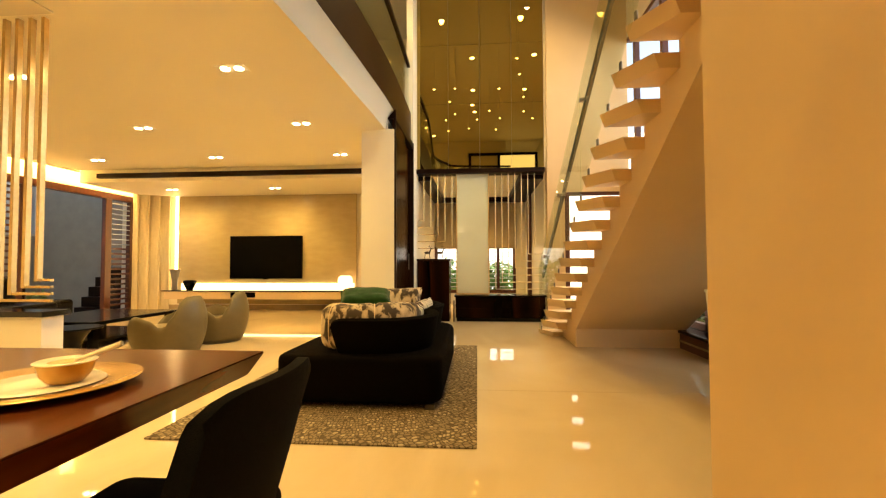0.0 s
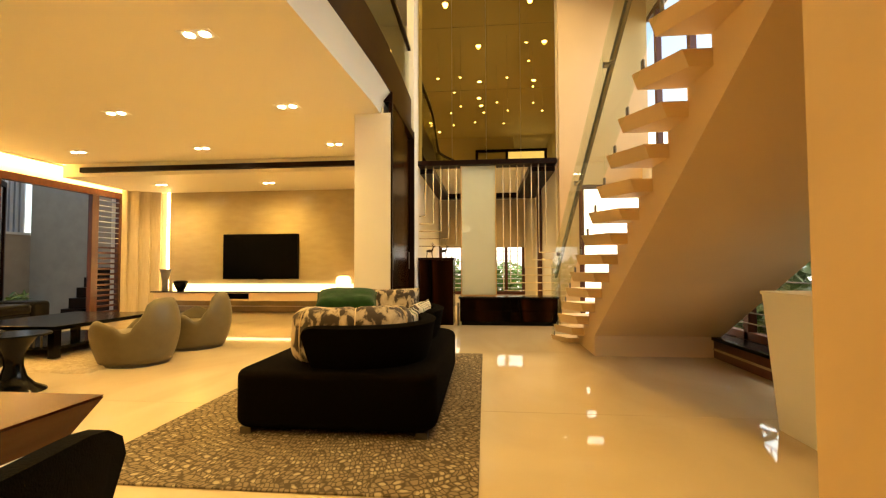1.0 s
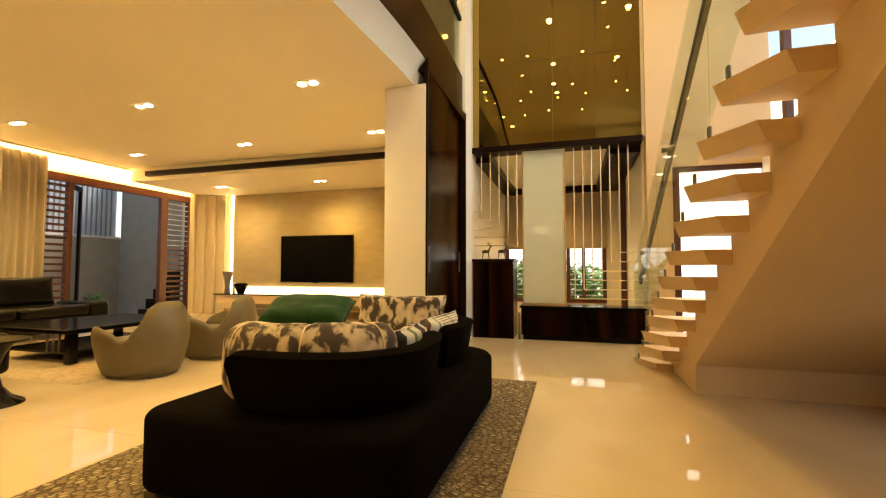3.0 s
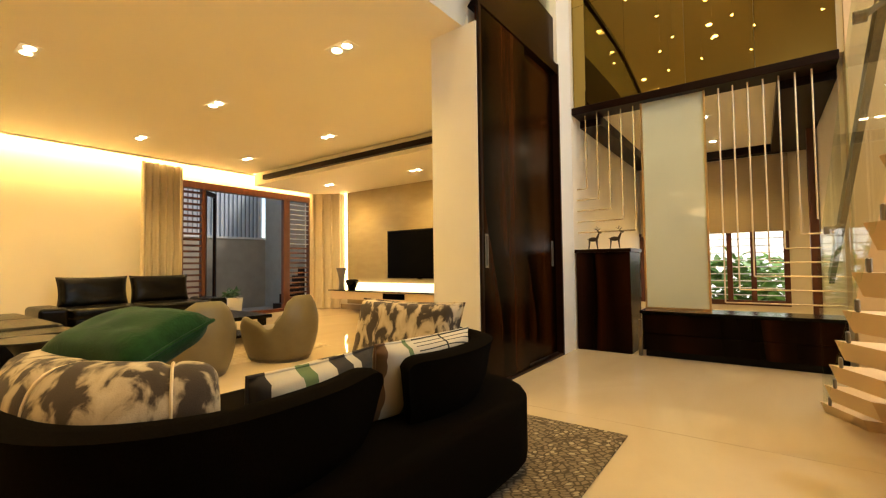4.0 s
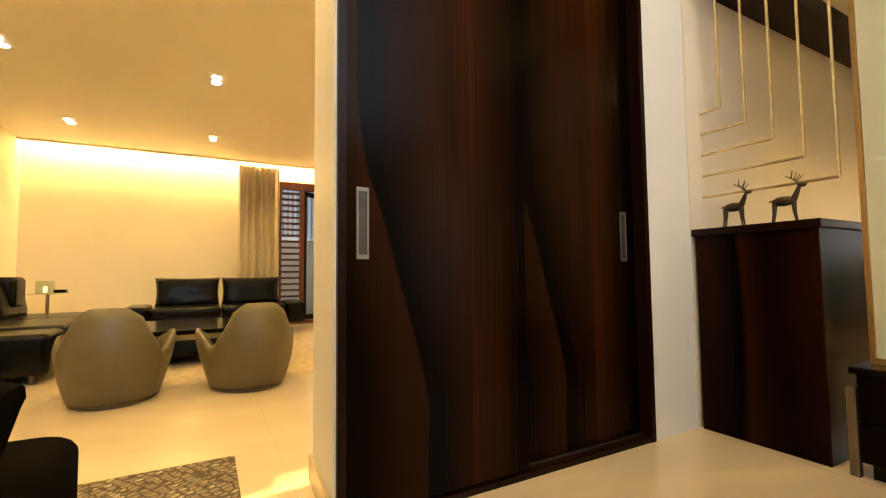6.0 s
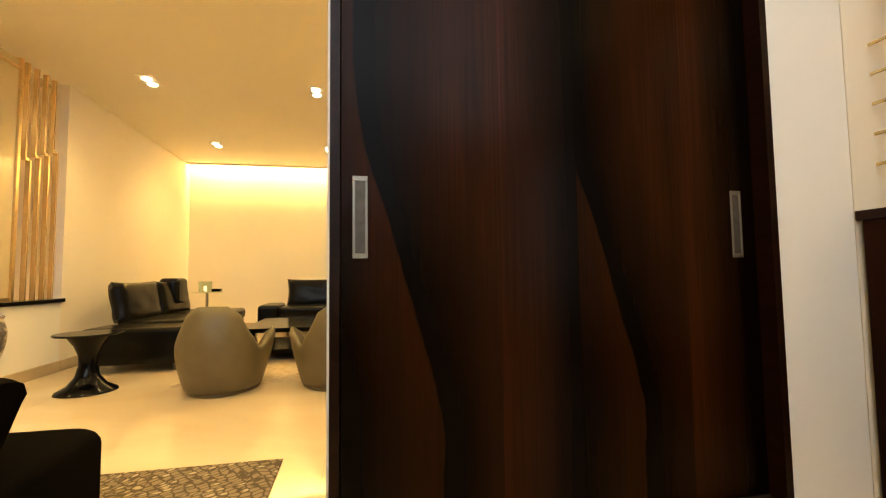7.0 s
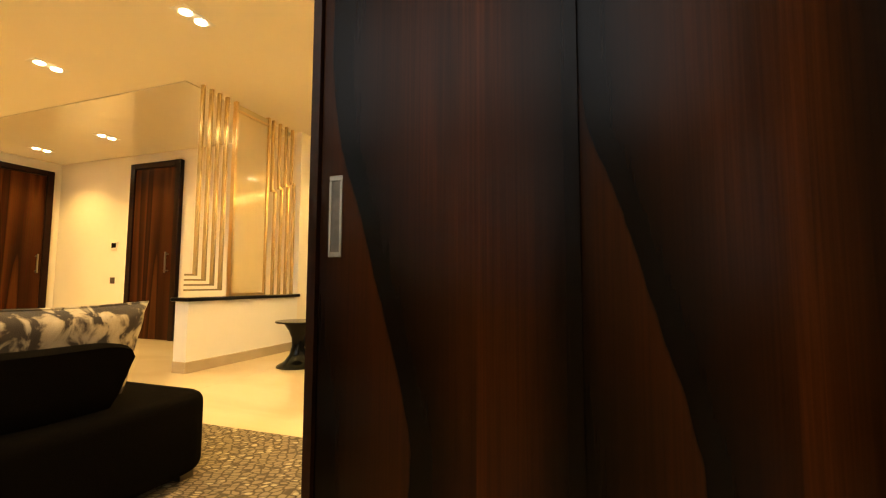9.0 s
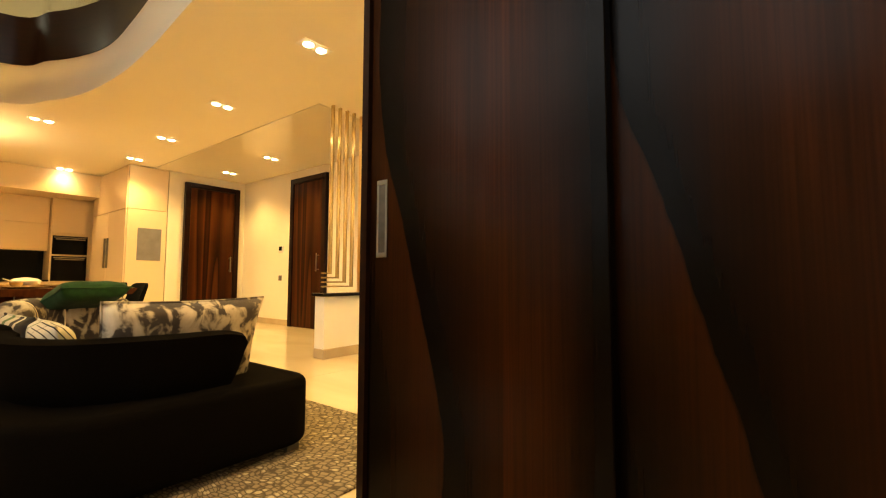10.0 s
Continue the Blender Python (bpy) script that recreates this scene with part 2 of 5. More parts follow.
M["grey"] = mat("grey_render", (0.42, 0.37, 0.29), 0.8, alt=(0.37, 0.325, 0.25), scale=4, bump=0.1)
M["fin"] = mat("aluminium_fins", (0.66, 0.69, 0.74), 0.45, 0.3, alt=(0.58, 0.61, 0.67), scale=3)
M["vase"] = mat("grey_ceramic", (0.22, 0.21, 0.22), 0.3, alt=(0.18, 0.17, 0.18), scale=8)
M["ceramic"] = mat("white_ceramic", (0.78, 0.74, 0.66), 0.15, alt=(0.74, 0.70, 0.62), scale=6)
M["leafbright"] = mat("garden_leaf", (0.10, 0.25, 0.03), 0.45, alt=(0.20, 0.34, 0.06), scale=5)
M["leaf"] = mat("leaf", (0.05, 0.12, 0.03), 0.45, alt=(0.16, 0.26, 0.09), scale=5)
M["soil"] = mat("soil", (0.05, 0.035, 0.025), 0.95, alt=(0.09, 0.07, 0.05), scale=30, bump=0.5)
M["led"] = glow("led_strip", (1.0, 0.68, 0.30), 9.0)
M["lamp"] = glow("lamp_face", (1.0, 0.80, 0.50), 22.0)
M["daylight"] = glow("bright_sky_backdrop", (1.0, 0.97, 0.92), 0.9)
M["eastday"] = glow("bright_east_sky_backdrop", (0.93, 0.97, 1.0), 1.9)
M["softday"] = glow("pale_sky_backdrop", (1.0, 0.97, 0.94), 0.5)
M["candle"] = glow("warm_glow", (1.0, 0.62, 0.30), 1.6)


# ---- mesh helpers ----
def add_box(bm, x0, x1, y0, y1, z0, z1, bevel=0.0, seg=2):
    g = bmesh.ops.create_cube(bm, size=1.0)
    vs = g["verts"]
    bmesh.ops.scale(bm, vec=(x1 - x0, y1 - y0, z1 - z0), verts=vs)
    bmesh.ops.translate(bm, vec=((x0 + x1) / 2, (y0 + y1) / 2, (z0 + z1) / 2), verts=vs)
    if bevel:
        es = list({e for v in vs for e in v.link_edges})
        bmesh.ops.bevel(bm, geom=es, offset=bevel, segments=seg, profile=0.5, affect="EDGES")
    return bm


def box(x0, x1, y0, y1, z0, z1, bevel=0.0, seg=2):
    return add_box(bmesh.new(), x0, x1, y0, y1, z0, z1, bevel, seg)


def add_cyl(bm, p, q, r, r2=None, seg=16):
    p, q = Vector(p), Vector(q)
    m = Matrix.Translation((p + q) / 2) @ (q - p).to_track_quat("Z", "Y").to_matrix().to_4x4()
    bmesh.ops.create_cone(bm, cap_ends=True, segments=seg, radius1=r, radius2=r if r2 is None else r2, depth=(q - p).length, matrix=m)
    return bm


def cyl(p, q, r, r2=None, seg=16):
    return add_cyl(bmesh.new(), p, q, r, r2, seg)


def lathe(profile, seg=32):
    """A turned shape from (radius, height) pairs."""
    bm = bmesh.new()
    rings = []
    for r, z in profile:
        rings.append([bm.verts.new((r * math.cos(2 * math.pi * i / seg), r * math.sin(2 * math.pi * i / seg), z)) for i in range(seg)])
    for a, b in zip(rings, rings[1:]):
        for i in range(seg):
            j = (i + 1) % seg
            bm.faces.new((a[i], a[j], b[j], b[i]))
    bm.faces.new(rings[0][::-1])
    bm.faces.new(rings[-1])
    return bm


def prism(points, z0, z1):
    """An upright prism over a plan outline."""
    bm = bmesh.new()
    lo = [bm.verts.new((x, y, z0)) for x, y in points]
    hi = [bm.verts.new((x, y, z1)) for x, y in points]
    bm.faces.new(lo[::-1]), bm.faces.new(hi)
    for i in range(len(lo)):
        j = (i + 1) % len(lo)
        bm.faces.new((lo[i], lo[j], hi[j], hi[i]))
    bmesh.ops.recalc_face_normals(bm, faces=bm.faces)
    return bm


def ribbon(path, thick, z0, z1, closed=False):
    """A wall of even thickness that follows a plan line."""
    n = len(path)
    left, right = [], []
    for i, (x, y) in enumerate(path):
        a, b = path[max(i - 1, 0)], path[min(i + 1, n - 1)]
        d = Vector((b[0] - a[0], b[1] - a[1])).normalized()
        left.append((x, y))
        right.append((x - d.y * thick, y + d.x * thick))
    bm = bmesh.new()
    cols = [[bm.verts.new((p[0], p[1], z)) for p, z in ((l, z0), (l, z1), (r, z1), (r, z0))] for l, r in zip(left, right)]
    for a, b in zip(cols, cols[1:]):
        for i in range(4):
            j = (i + 1) % 4
            bm.faces.new((a[i], a[j], b[j], b[i]))
    bm.faces.new(cols[0]), bm.faces.new(cols[-1][::-1])
    bmesh.ops.recalc_face_normals(bm, faces=bm.faces)
    return bm


def mesh_of(name, bm, material, smooth=False):
    me = bpy.data.meshes.new(name)
    bmesh.ops.scale(bm, vec=(U, U, U), verts=bm.verts)
    bm.normal_update()
    bm.to_mesh(me)
    bm.free()
    me.materials.append(material)
    if smooth:
        me.polygons.foreach_set("use_smooth", [True] * len(me.polygons))
        me.set_sharp_from_angle(angle=radians(smooth if smooth is not True else 40))
    return me


def part(name, bm, material, parent, label="", smooth=False):
    ob = new(name, mesh_of(name, bm, material, smooth))
    ob.parent = parent
    if label:
        tagged(ob, label)
    return ob


def spot(x, y, z=0.0, turn=0.0):
    """The pose of a thing that stands at a place of the plan."""
    return pose(U * x, U * y, U * z, 0, 0, turn)


def thing(name, label, category, group="", at=(0, 0, 0), turn=0):
    ob = new(name)
    ob.matrix_basis = spot(*at, turn)
    return tagged(ob, label, category, group)


def setting(name, bm, material, label="", smooth=False, category=""):
    return tagged(new(name, mesh_of(name, bm, material, smooth)), label or name.replace("_", " "), category or name.split("_")[0], kind="structure")

# ---- setting ----
CEIL, UP, TOP = 2.6, 3.1, 5.6
setting("floor", box(-7.6, 2.25, -3.2, 11.52, -0.12, 0.0), M["marble"], "polished cream marble floor")
# joints between the large marble slabs
jn = bmesh.new()
for i in range(7):
    add_box(jn, -7.4, 2.1, -1.2 + 1.9 * i, -1.1985 + 1.9 * i, -0.01, 0.0006)
setting("floor_joint", jn, M["skirt"], "thin joints between marble slabs", category="floor")

def flowing(pts, n=6):
    """A smooth plan line through the given places."""
    out = []
    for i in range(len(pts) - 1):
        p0, p1, p2, p3 = (Vector(pts[max(i - 1, 0)]), Vector(pts[i]), Vector(pts[i + 1]), Vector(pts[min(i + 2, len(pts) - 1)]))
        for k in range(n):
            s = k / n
            out.append(tuple(0.5 * ((2 * p1) + (p2 - p0) * s + (2 * p0 - 5 * p1 + 4 * p2 - p3) * s * s + (3 * p1 - p0 - 3 * p2 + p3) * s ** 3)))
    return out + [tuple(pts[-1])]


void_edge = flowing([(-1.40, 8.3), (-1.37, 6.4), (-1.42, 5.3), (-1.47, 4.4), (-1.52, 3.6), (-1.52, 2.85), (-1.44, 2.15), (-1.28, 1.66), (-0.9, 1.15), (0.86, 0.98)])
fascia = flowing([(-1.28, 8.3), (-1.26, 6.4), (-1.31, 5.3), (-1.38, 4.3), (-1.43, 3.5), (-1.44, 2.92), (-1.35, 2.5), (-1.18, 2.12), (-0.85, 1.68), (0.86, 1.5)])
setting("ceiling_living", prism([(-7.22, 8.3)] + void_edge + [(0.86, -3.2), (-7.22, -3.2)], CEIL, CEIL + 0.1), M["ceiling"], "warm white flat plaster ceiling")
setting("ceiling_cove", box(-7.6, -7.22, 3.9, 10.1, CEIL + 0.16, CEIL + 0.22), M["ceiling"], "recess above the window wall")
setting("ceiling_upstand", box(-7.24, -7.22, 3.95, 10.03, CEIL - 0.03, CEIL - 0.0005), M["ceiling"], "lip of the light recess")
setting("ceiling_tv", box(-7.22, -1.56, 8.34, 10.1, 2.39, CEIL + 0.1), M["ceiling"], "lower plaster ceiling above the television wall")
setting("trim_slot", box(-6.85, -1.57, 8.27, 8.335, 2.45, 2.53), M["darkwood"], "dark linear air slot below the ceiling")
setting("ceiling_entry", box(-4.53, -3.0, -0.57, 3.8, CEIL - 0.012, CEIL - 0.002), mat("glossy_ceiling", (0.80, 0.74, 0.62), 0.06, alt=(0.78, 0.72, 0.60), scale=2, bump=0.02, bump_scale=3), "glossy stretched ceiling by the entrance doors")
# edge of the void: white drop, dark fascia, slab of the upper floor
inner, outer = void_edge, fascia
band = bmesh.new()
va = [band.verts.new((x, y, CEIL)) for x, y in inner]
vm = [band.verts.new((0.72 * a[0] + 0.28 * b[0], 0.72 * a[1] + 0.28 * b[1], CEIL + 0.15)) for a, b in zip(inner, outer)]
vb = [band.verts.new((x, y, 2.845)) for x, y in outer]
for ra, rb in ((va, vm), (vm, vb)):
    for i in range(len(ra) - 1):
        band.faces.new((ra[i], ra[i + 1], rb[i + 1], rb[i]))
bmesh.ops.solidify(band, geom=band.faces[:], thickness=0.01)
setting("trim_void_edge", band, M["ceiling"], "white curved cove edge of the double height", smooth=60)
setting("trim_fascia", ribbon(fascia, -0.05, 2.84, 3.32), M["darkwood"], "dark timber fascia of the upper floor edge", smooth=True)
setting("floor_upper", prism([(-7.6, 10.2), (-1.5, 10.2)] + [(x - 0.04, y) for x, y in void_edge] + [(0.86, -3.2), (-7.6, -3.2)], 2.85, UP), M["white"], "slab of the upper floor")
setting("ceiling_upper", box(-7.7, 2.3, -3.3, 11.6, TOP, TOP + 0.1), M["ceiling"], "upper ceiling above the double height")

# outer and inner walls
setting("wall_west", box(-7.6, -7.45, 3.8, 7.09, 0, TOP), M["wall"], "plain cream wall washed by the light recess")
setting("wall_west_head", box(-7.6, -7.45, 7.09, 9.72, 2.34, TOP), M["wall"])
setting("wall_west_end", box(-7.6, -7.45, 9.72, 10.2, 0, TOP), M["wall"])
setting("wall_tv", box(-7.45, -1.24, 10.04, 10.2, 0, TOP), M["wall"], "wall behind the television")
setting("wall_low_living", box(-7.45, -4.48, 3.80, 3.94, 0, CEIL), M["wall"], "plain cream wall behind the leather sofa")
setting("wall_entry", box(-4.7, -4.54, -0.58, 3.80, 0, CEIL), M["wall"], "cream wall with an entrance door")
setting("wall_entry_end", box(-4.7, -3.225, -0.74, -0.58, 0, CEIL), M["wall"])
setting("wall_kitchen", box(-3.46, 0.9, -3.2, -3.05, 0, CEIL), M["cream"])
setting("wall_kitchen_side", box(-3.62, -3.46, -3.2, -0.74, 0, CEIL), M["wall"])
setting("wall_stair", box(0.69, 2.2, -3.2, 3.06, 0, 2.84), M["stairpaint"], "tall plain wall below the upper flight")
setting("wall_south_upper", box(-7.6, 2.2, -3.3, -3.2, CEIL, TOP), M["wall"])
setting("wall_pier", prism([(-1.665, 6.480), (-1.252, 6.455), (-1.252, 6.490), (-1.665, 6.490)], 0, CEIL), M["white"], "white end of the wall with sliding doors")
setting("wall_doors", box(-1.665, -1.34, 6.4905, 8.33, 0, 2.84), M["white"], "wall behind the sliding doors")
setting("wall_doors_head", box(-1.34, -1.24, 6.4915, 7.97, 2.74, 2.84), M["darkwood"])
setting("wall_white_strip", box(-1.34, -1.24, 7.97, 8.33, 0, TOP), M["white"], "white pier beside the sliding doors")
setting("wall_foyer_west", box(-1.40, -1.24, 8.335, 11.5, 0, TOP), M["wall"], "foyer wall with brass inlay lines")
setting("wall_upper_west", box(-7.6, -7.5, -3.2, 3.8, CEIL, TOP), M["wall"])
setting("wall_north_stair", box(0.90, 2.2, 8.40, 8.56, 2.10, TOP), M["stairpaint"], "cream wall of the stair well")
setting("wall_north_stair_foot", box(0.90, 1.18, 8.40, 8.56, 0, 2.10), M["stairpaint"])
setting("wall_foyer_east", box(0.87, 0.97, 8.57, 11.5, 0, 2.9), M["wall"], "foyer wall beside the stair")
setting("wall_mirror_back", box(-1.24, 0.90, 8.44, 8.56, 2.51, TOP), M["wall"])
setting("wall_east", box(2.2, 2.36, -3.2, 4.0, 0, TOP), M["wall"])
setting("wall_east_head", box(2.2, 2.36, 4.0, 8.56, 4.6, TOP), M["wall"])
# added out of view: keeps the low east window out of the doors' reflections
setting("wall_east_low", box(2.10, 2.195, 6.95, 8.40, 0.2, 2.36), M["wall"], "unseen low wall added to block window light from the sliding doors")
setting("wall_east_foot", box(2.2, 2.36, 4.0, 8.56, -0.1, 0.2), M["redwood"])

# skirting
def skirting(name, x0, x1, y0, y1):
    setting(name, box(x0, x1, y0, y1, 0.0, 0.095, 0.004, 1), M["skirt"], "beige marble skirting", category="skirting")


setting("baseboard_pier", prism([(-1.675, 6.468), (-1.252, 6.442), (-1.252, 6.4545), (-1.675, 6.4803)], 0, 0.095), M["skirt"], "beige marble skirting", category="skirting")
skirting("baseboard_pier_side", -1.677, -1.665, 6.481, 10.03)
skirting("baseboard_low", -7.44, -4.48, 3.94, 3.952)
skirting("baseboard_divider", -4.48, -3.003, 3.94, 3.952)
skirting("baseboard_divider_end", -3.015, -3.003, 3.79, 3.94)
skirting("baseboard_tv", -7.44, -1.575, 10.02, 10.04)
skirting("baseboard_west", -7.45, -7.437, 3.953, 7.05)
skirting("baseboard_entry", -4.54, -4.528, -0.56, 1.02)


# ---- low divider with glass and brass lines ----
dv = thing("divider_wall", "low white wall with black ledge and brass-lined glass screen", "divider")
part("low_wall", box(-4.48, -3.015, 3.79, 3.94, 0, 0.61), M["white"], dv)
part("ledge", box(-4.50, -2.985, 3.765, 3.965, 0.61, 0.645, 0.005), M["granite"], dv, "polished black granite ledge")
part("screen_glass", box(-3.97, -3.53, 3.862, 3.872, 0.67, 2.58), mat("screen_glass", (0.70, 0.57, 0.33), 0.05, alt=(0.66, 0.53, 0.30), scale=2), dv, "amber translucent glass panel")
fr = bmesh.new()
for x in (-3.985, -3.525):
    add_box(fr, x - 0.014, x + 0.014, 3.845, 3.89, 0.645, 2.6)
add_box(fr, -3.97, -3.54, 3.85, 3.885, 0.645, 0.672)
add_box(fr, -3.97, -3.54, 3.85, 3.885, 2.50, 2.525)
part("screen_frame", fr, M["brass"], dv, "brass frame of the glass panel")
for i in range(4):
    x, zb = -3.41 + 0.094 * i, 0.70 + 0.045 * i
    st = bmesh.new()
    add_box(st, x - 0.012, x + 0.012, 3.85, 3.885, zb, 2.6)
    add_box(st, x + 0.014, -3.03, 3.855, 3.88, zb, zb + 0.016)
    part("brass_line", st, M["goldline"], dv)
for i in range(4):
    x, zj = -4.45 + 0.108 * i, 1.95 - 0.05 * i
    st = bmesh.new()
    add_box(st, x - 0.009, x + 0.009, 3.85, 3.885, 0.645, zj)
    add_box(st, x + 0.02, x + 0.06, 3.85, 3.885, zj - 0.012, zj + 0.012)
    add_box(st, x + 0.048, x + 0.066, 3.85, 3.885, zj + 0.012, 2.6)
    part("brass_line", st, M["goldline"], dv)

# ---- sliding doors ----
def sliding_leaf(x0, x1, y0, width, hy):
    d = thing("sliding_door", "tall dark veneer sliding door with recessed steel pull", "door", "sliding doors", (0, y0, 0))
    part("leaf", box(x0, x1, 0, width, 0.03, 2.73, 0.003, 1), M["veneer_slide"], d)
    pull = bmesh.new()
    for a, b, c, e in ((hy - 0.022, hy + 0.022, 0.855, 0.87), (hy - 0.022, hy + 0.022, 1.08, 1.095), (hy - 0.022, hy - 0.014, 0.87, 1.08), (hy + 0.014, hy + 0.022, 0.87, 1.08)):
        add_box(pull, x1, x1 + 0.004, a, b, c, e, 0.001, 1)
    pl_ = part("pull", pull, M["steel"], d, "brushed steel recessed pull")
    # dark face that paints the shade of the recess
    part("pull_cup", box(x1 - 0.001, x1 + 0.0012, hy - 0.014, hy + 0.014, 0.87, 1.08), M["pullcup"], pl_, "inside of the pull with its shade put into the colour")


sliding_leaf(-1.285, -1.245, 6.492, 0.740, 0.056)
sliding_leaf(-1.335, -1.295, 7.185, 0.770, 0.690)
setting("trim_door_frame", box(-1.251, -1.232, 6.463, 6.491, 0, 2.84), M["darkwood"], "dark jamb of the sliding doors")
setting("trim_door_frame_far", box(-1.335, -1.232, 7.957, 7.985, 0, 2.84), M["darkwood"], "dark jamb of the sliding doors")
setting("trim_door_track", box(-1.335, -1.236, 6.491, 7.957, 0.0, 0.022), M["darkwood"], "dark floor track")
setting("trim_track_line", box(-1.292, -1.287, 7.23, 7.95, 0.022, 0.03), M["steel"], "steel track line")

# ---- stair ----
stair = thing("staircase", "cream painted straight stair with sloping soffit and jutting treads", "staircase")
N, RISE, GO = 17, 0.1562, 0.258
Y0, Z0 = 6.98, 0.055
sl = bmesh.new()
prof = [(6.24, 0.0), (6.24, 0.2)]
prof += [(2.6, 0.2 + (6.24 - 2.6) * RISE / GO), (2.6, 2.84)]
for i in range(N, -1, -1):
    y, z = Y0 - GO * i, Z0 + RISE * i
    prof += [(y + 0.01, z - 0.07), (y + GO + 0.01, z - 0.07)] if z - 0.07 > 0 else []
prof = [(y, min(z, 2.84)) for y, z in prof if y >= 2.6]
prof.append((7.2, 0.0))
lo = [sl.verts.new((0.86, y, z)) for y, z in prof]
hi = [sl.verts.new((2.05, y, z)) for y, z in prof]
sl.faces.new(lo), sl.faces.new(hi[::-1])
for i in range(len(lo)):
    j = (i + 1) % len(lo)
    sl.faces.new((lo[i], lo[j], hi[j], hi[i]))
bmesh.ops.recalc_face_normals(sl, faces=sl.faces)
part("flight", sl, M["stairpaint"], stair)
for i in range(N):
    y, z = Y0 - GO * i, Z0 + RISE * i
    t = prism([(2.04, y), (0.72, y), (0.575, y + 0.27), (2.04, y + 0.27)], z - 0.085, z)
    for v in t.verts:
        if v.co.z < z - 0.05 and v.co.x < 1:
            v.co.x += 0.03
    part("tread", t, M["stairpaint"], stair)
# glass balustrade on the open side
bal = thing("glass_balustrade", "clear glass stair balustrade with dark steel handrail", "balustrade")
def slope(y):
    return Z0 + (Y0 - y) * RISE / GO
for y0, y1 in ((7.2, 6.0), (5.98, 4.78), (4.76, 3.56), (3.54, 2.4)):
    g = bmesh.new()
    vs = [g.verts.new((x, y, slope(y) + dz)) for x in (0.585, 0.597) for y, dz in ((y0, 0.12), (y1, 0.12), (y1, 0.95), (y0, 0.95))]
    a, b = vs[:4], vs[4:]
    g.faces.new(a), g.faces.new(b[::-1])
    for i in range(4):
        j = (i + 1) % 4
        g.faces.new((a[i], b[i], b[j], a[j]))
    pn = part("glass_panel", g, M["stairglass"], bal)
    pn.visible_shadow = False
hr = bmesh.new()
p, q = Vector((0.645, 7.22, slope(7.22) + 0.86)), Vector((0.645, 2.3, slope(2.3) + 0.86))
d = (q - p).normalized()
nrm = Vector((1, 0, 0)).cross(d).normalized()
vs = [hr.verts.new(c + Vector((1, 0, 0)) * sx + nrm * sz) for c in (p, q) for sx, sz in ((-0.012, -0.03), (0.012, -0.03), (0.012, 0.03), (-0.012, 0.03))]
for f in ((0, 1, 2, 3), (7, 6, 5, 4), (0, 4, 5, 1), (1, 5, 6, 2), (2, 6, 7, 3), (3, 7, 4, 0)):
    hr.faces.new([vs[k] for k in f])
bmesh.ops.recalc_face_normals(hr, faces=hr.faces)
part("handrail", hr, M["rail"], bal, "dark steel handrail")
for i in range(5):
    y = 6.7 - 1.0 * i
    c = cyl((0.645, y, slope(y) + 0.83), (0.60, y, slope(y) + 0.80), 0.010, seg=10)
    add_cyl(c, (0.575, y, slope(y) + 0.80), (0.607, y, slope(y) + 0.80), 0.02, seg=12)
    part("clamp", c, M["steel"], bal)
for i in range(N):
    y, z = Y0 - GO * i, Z0 + RISE * i
    part("post", box(0.605, 0.62, y + 0.19, y + 0.218, z - 0.0, z + 0.05, 0.004, 1), M["steel"], bal, "short steel glass bracket")

# ---- north partition, mirror and foyer ----
mir = thing("bronze_mirror", "tall bronze tinted mirror cladding above the foyer screen", "mirror")
for i in range(4):
    for k in range(3):
        x0, z0 = -1.235 + 0.523 * i, (2.508, 3.60, 4.60)[k]
        part("mirror_panel", box(x0 + 0.0015, x0 + 0.5215, 8.40, 8.44, z0 + 0.0015, 3.5985 + 1.0 * k), M["bronze"], mir)
setting("trim_ledge", box(-1.238, 0.86, 8.34, 8.60, 2.43, 2.505, 0.004, 1), M["darkwood"], "dark timber beam below the mirror")
bx = thing("low_cabinet", "low dark timber cabinet below the foyer glass screen", "cabinet")
part("body", box(-0.60, 0.84, 8.335, 8.66, 0.06, 0.40), M["veneer"], bx)
part("drawer_front", box(-0.60, 0.84, 8.318, 8.333, 0.065, 0.215, 0.002, 1), M["veneer"], bx)
part("drawer_front", box(-0.60, 0.84, 8.318, 8.333, 0.222, 0.40, 0.002, 1), M["veneer"], bx)
part("plinth", box(-0.58, 0.82, 8.36, 8.62, 0.0, 0.06), M["black"], bx)
part("top", box(-0.62, 0.86, 8.305, 8.68, 0.40, 0.428, 0.003, 1), M["black"], bx, "glossy black top")
part("end_post", box(-0.64, -0.61, 8.33, 8.36, 0.0, 0.34), M["steel"], bx, "steel end post")
cs = thing("console_cabinet", "tall dark veneer console cabinet by the white pier", "cabinet")
part("body", box(-1.225, -0.70, 8.345, 8.78, 0.0, 0.985, 0.003, 1), M["veneer"], cs)
part("top", box(-1.235, -0.685, 8.325, 8.80, 0.985, 1.02, 0.003, 1), M["darkwood"], cs)
gs = thing("glass_screen", "frosted glass panel screen with pale metal rods", "screen")
part("frosted_panel", box(-0.57, -0.055, 8.43, 8.442, 0.43, 2.44), M["frost"], gs, "frosted greenish glass panel")
fr = bmesh.new()
for x in (-0.58, -0.052):
    add_box(fr, x - 0.008, x + 0.008, 8.42, 8.452, 0.43, 2.44)
add_box(fr, -0.572, -0.06, 8.42, 8.452, 0.43, 0.455)
part("panel_frame", fr, M["brass"], gs)
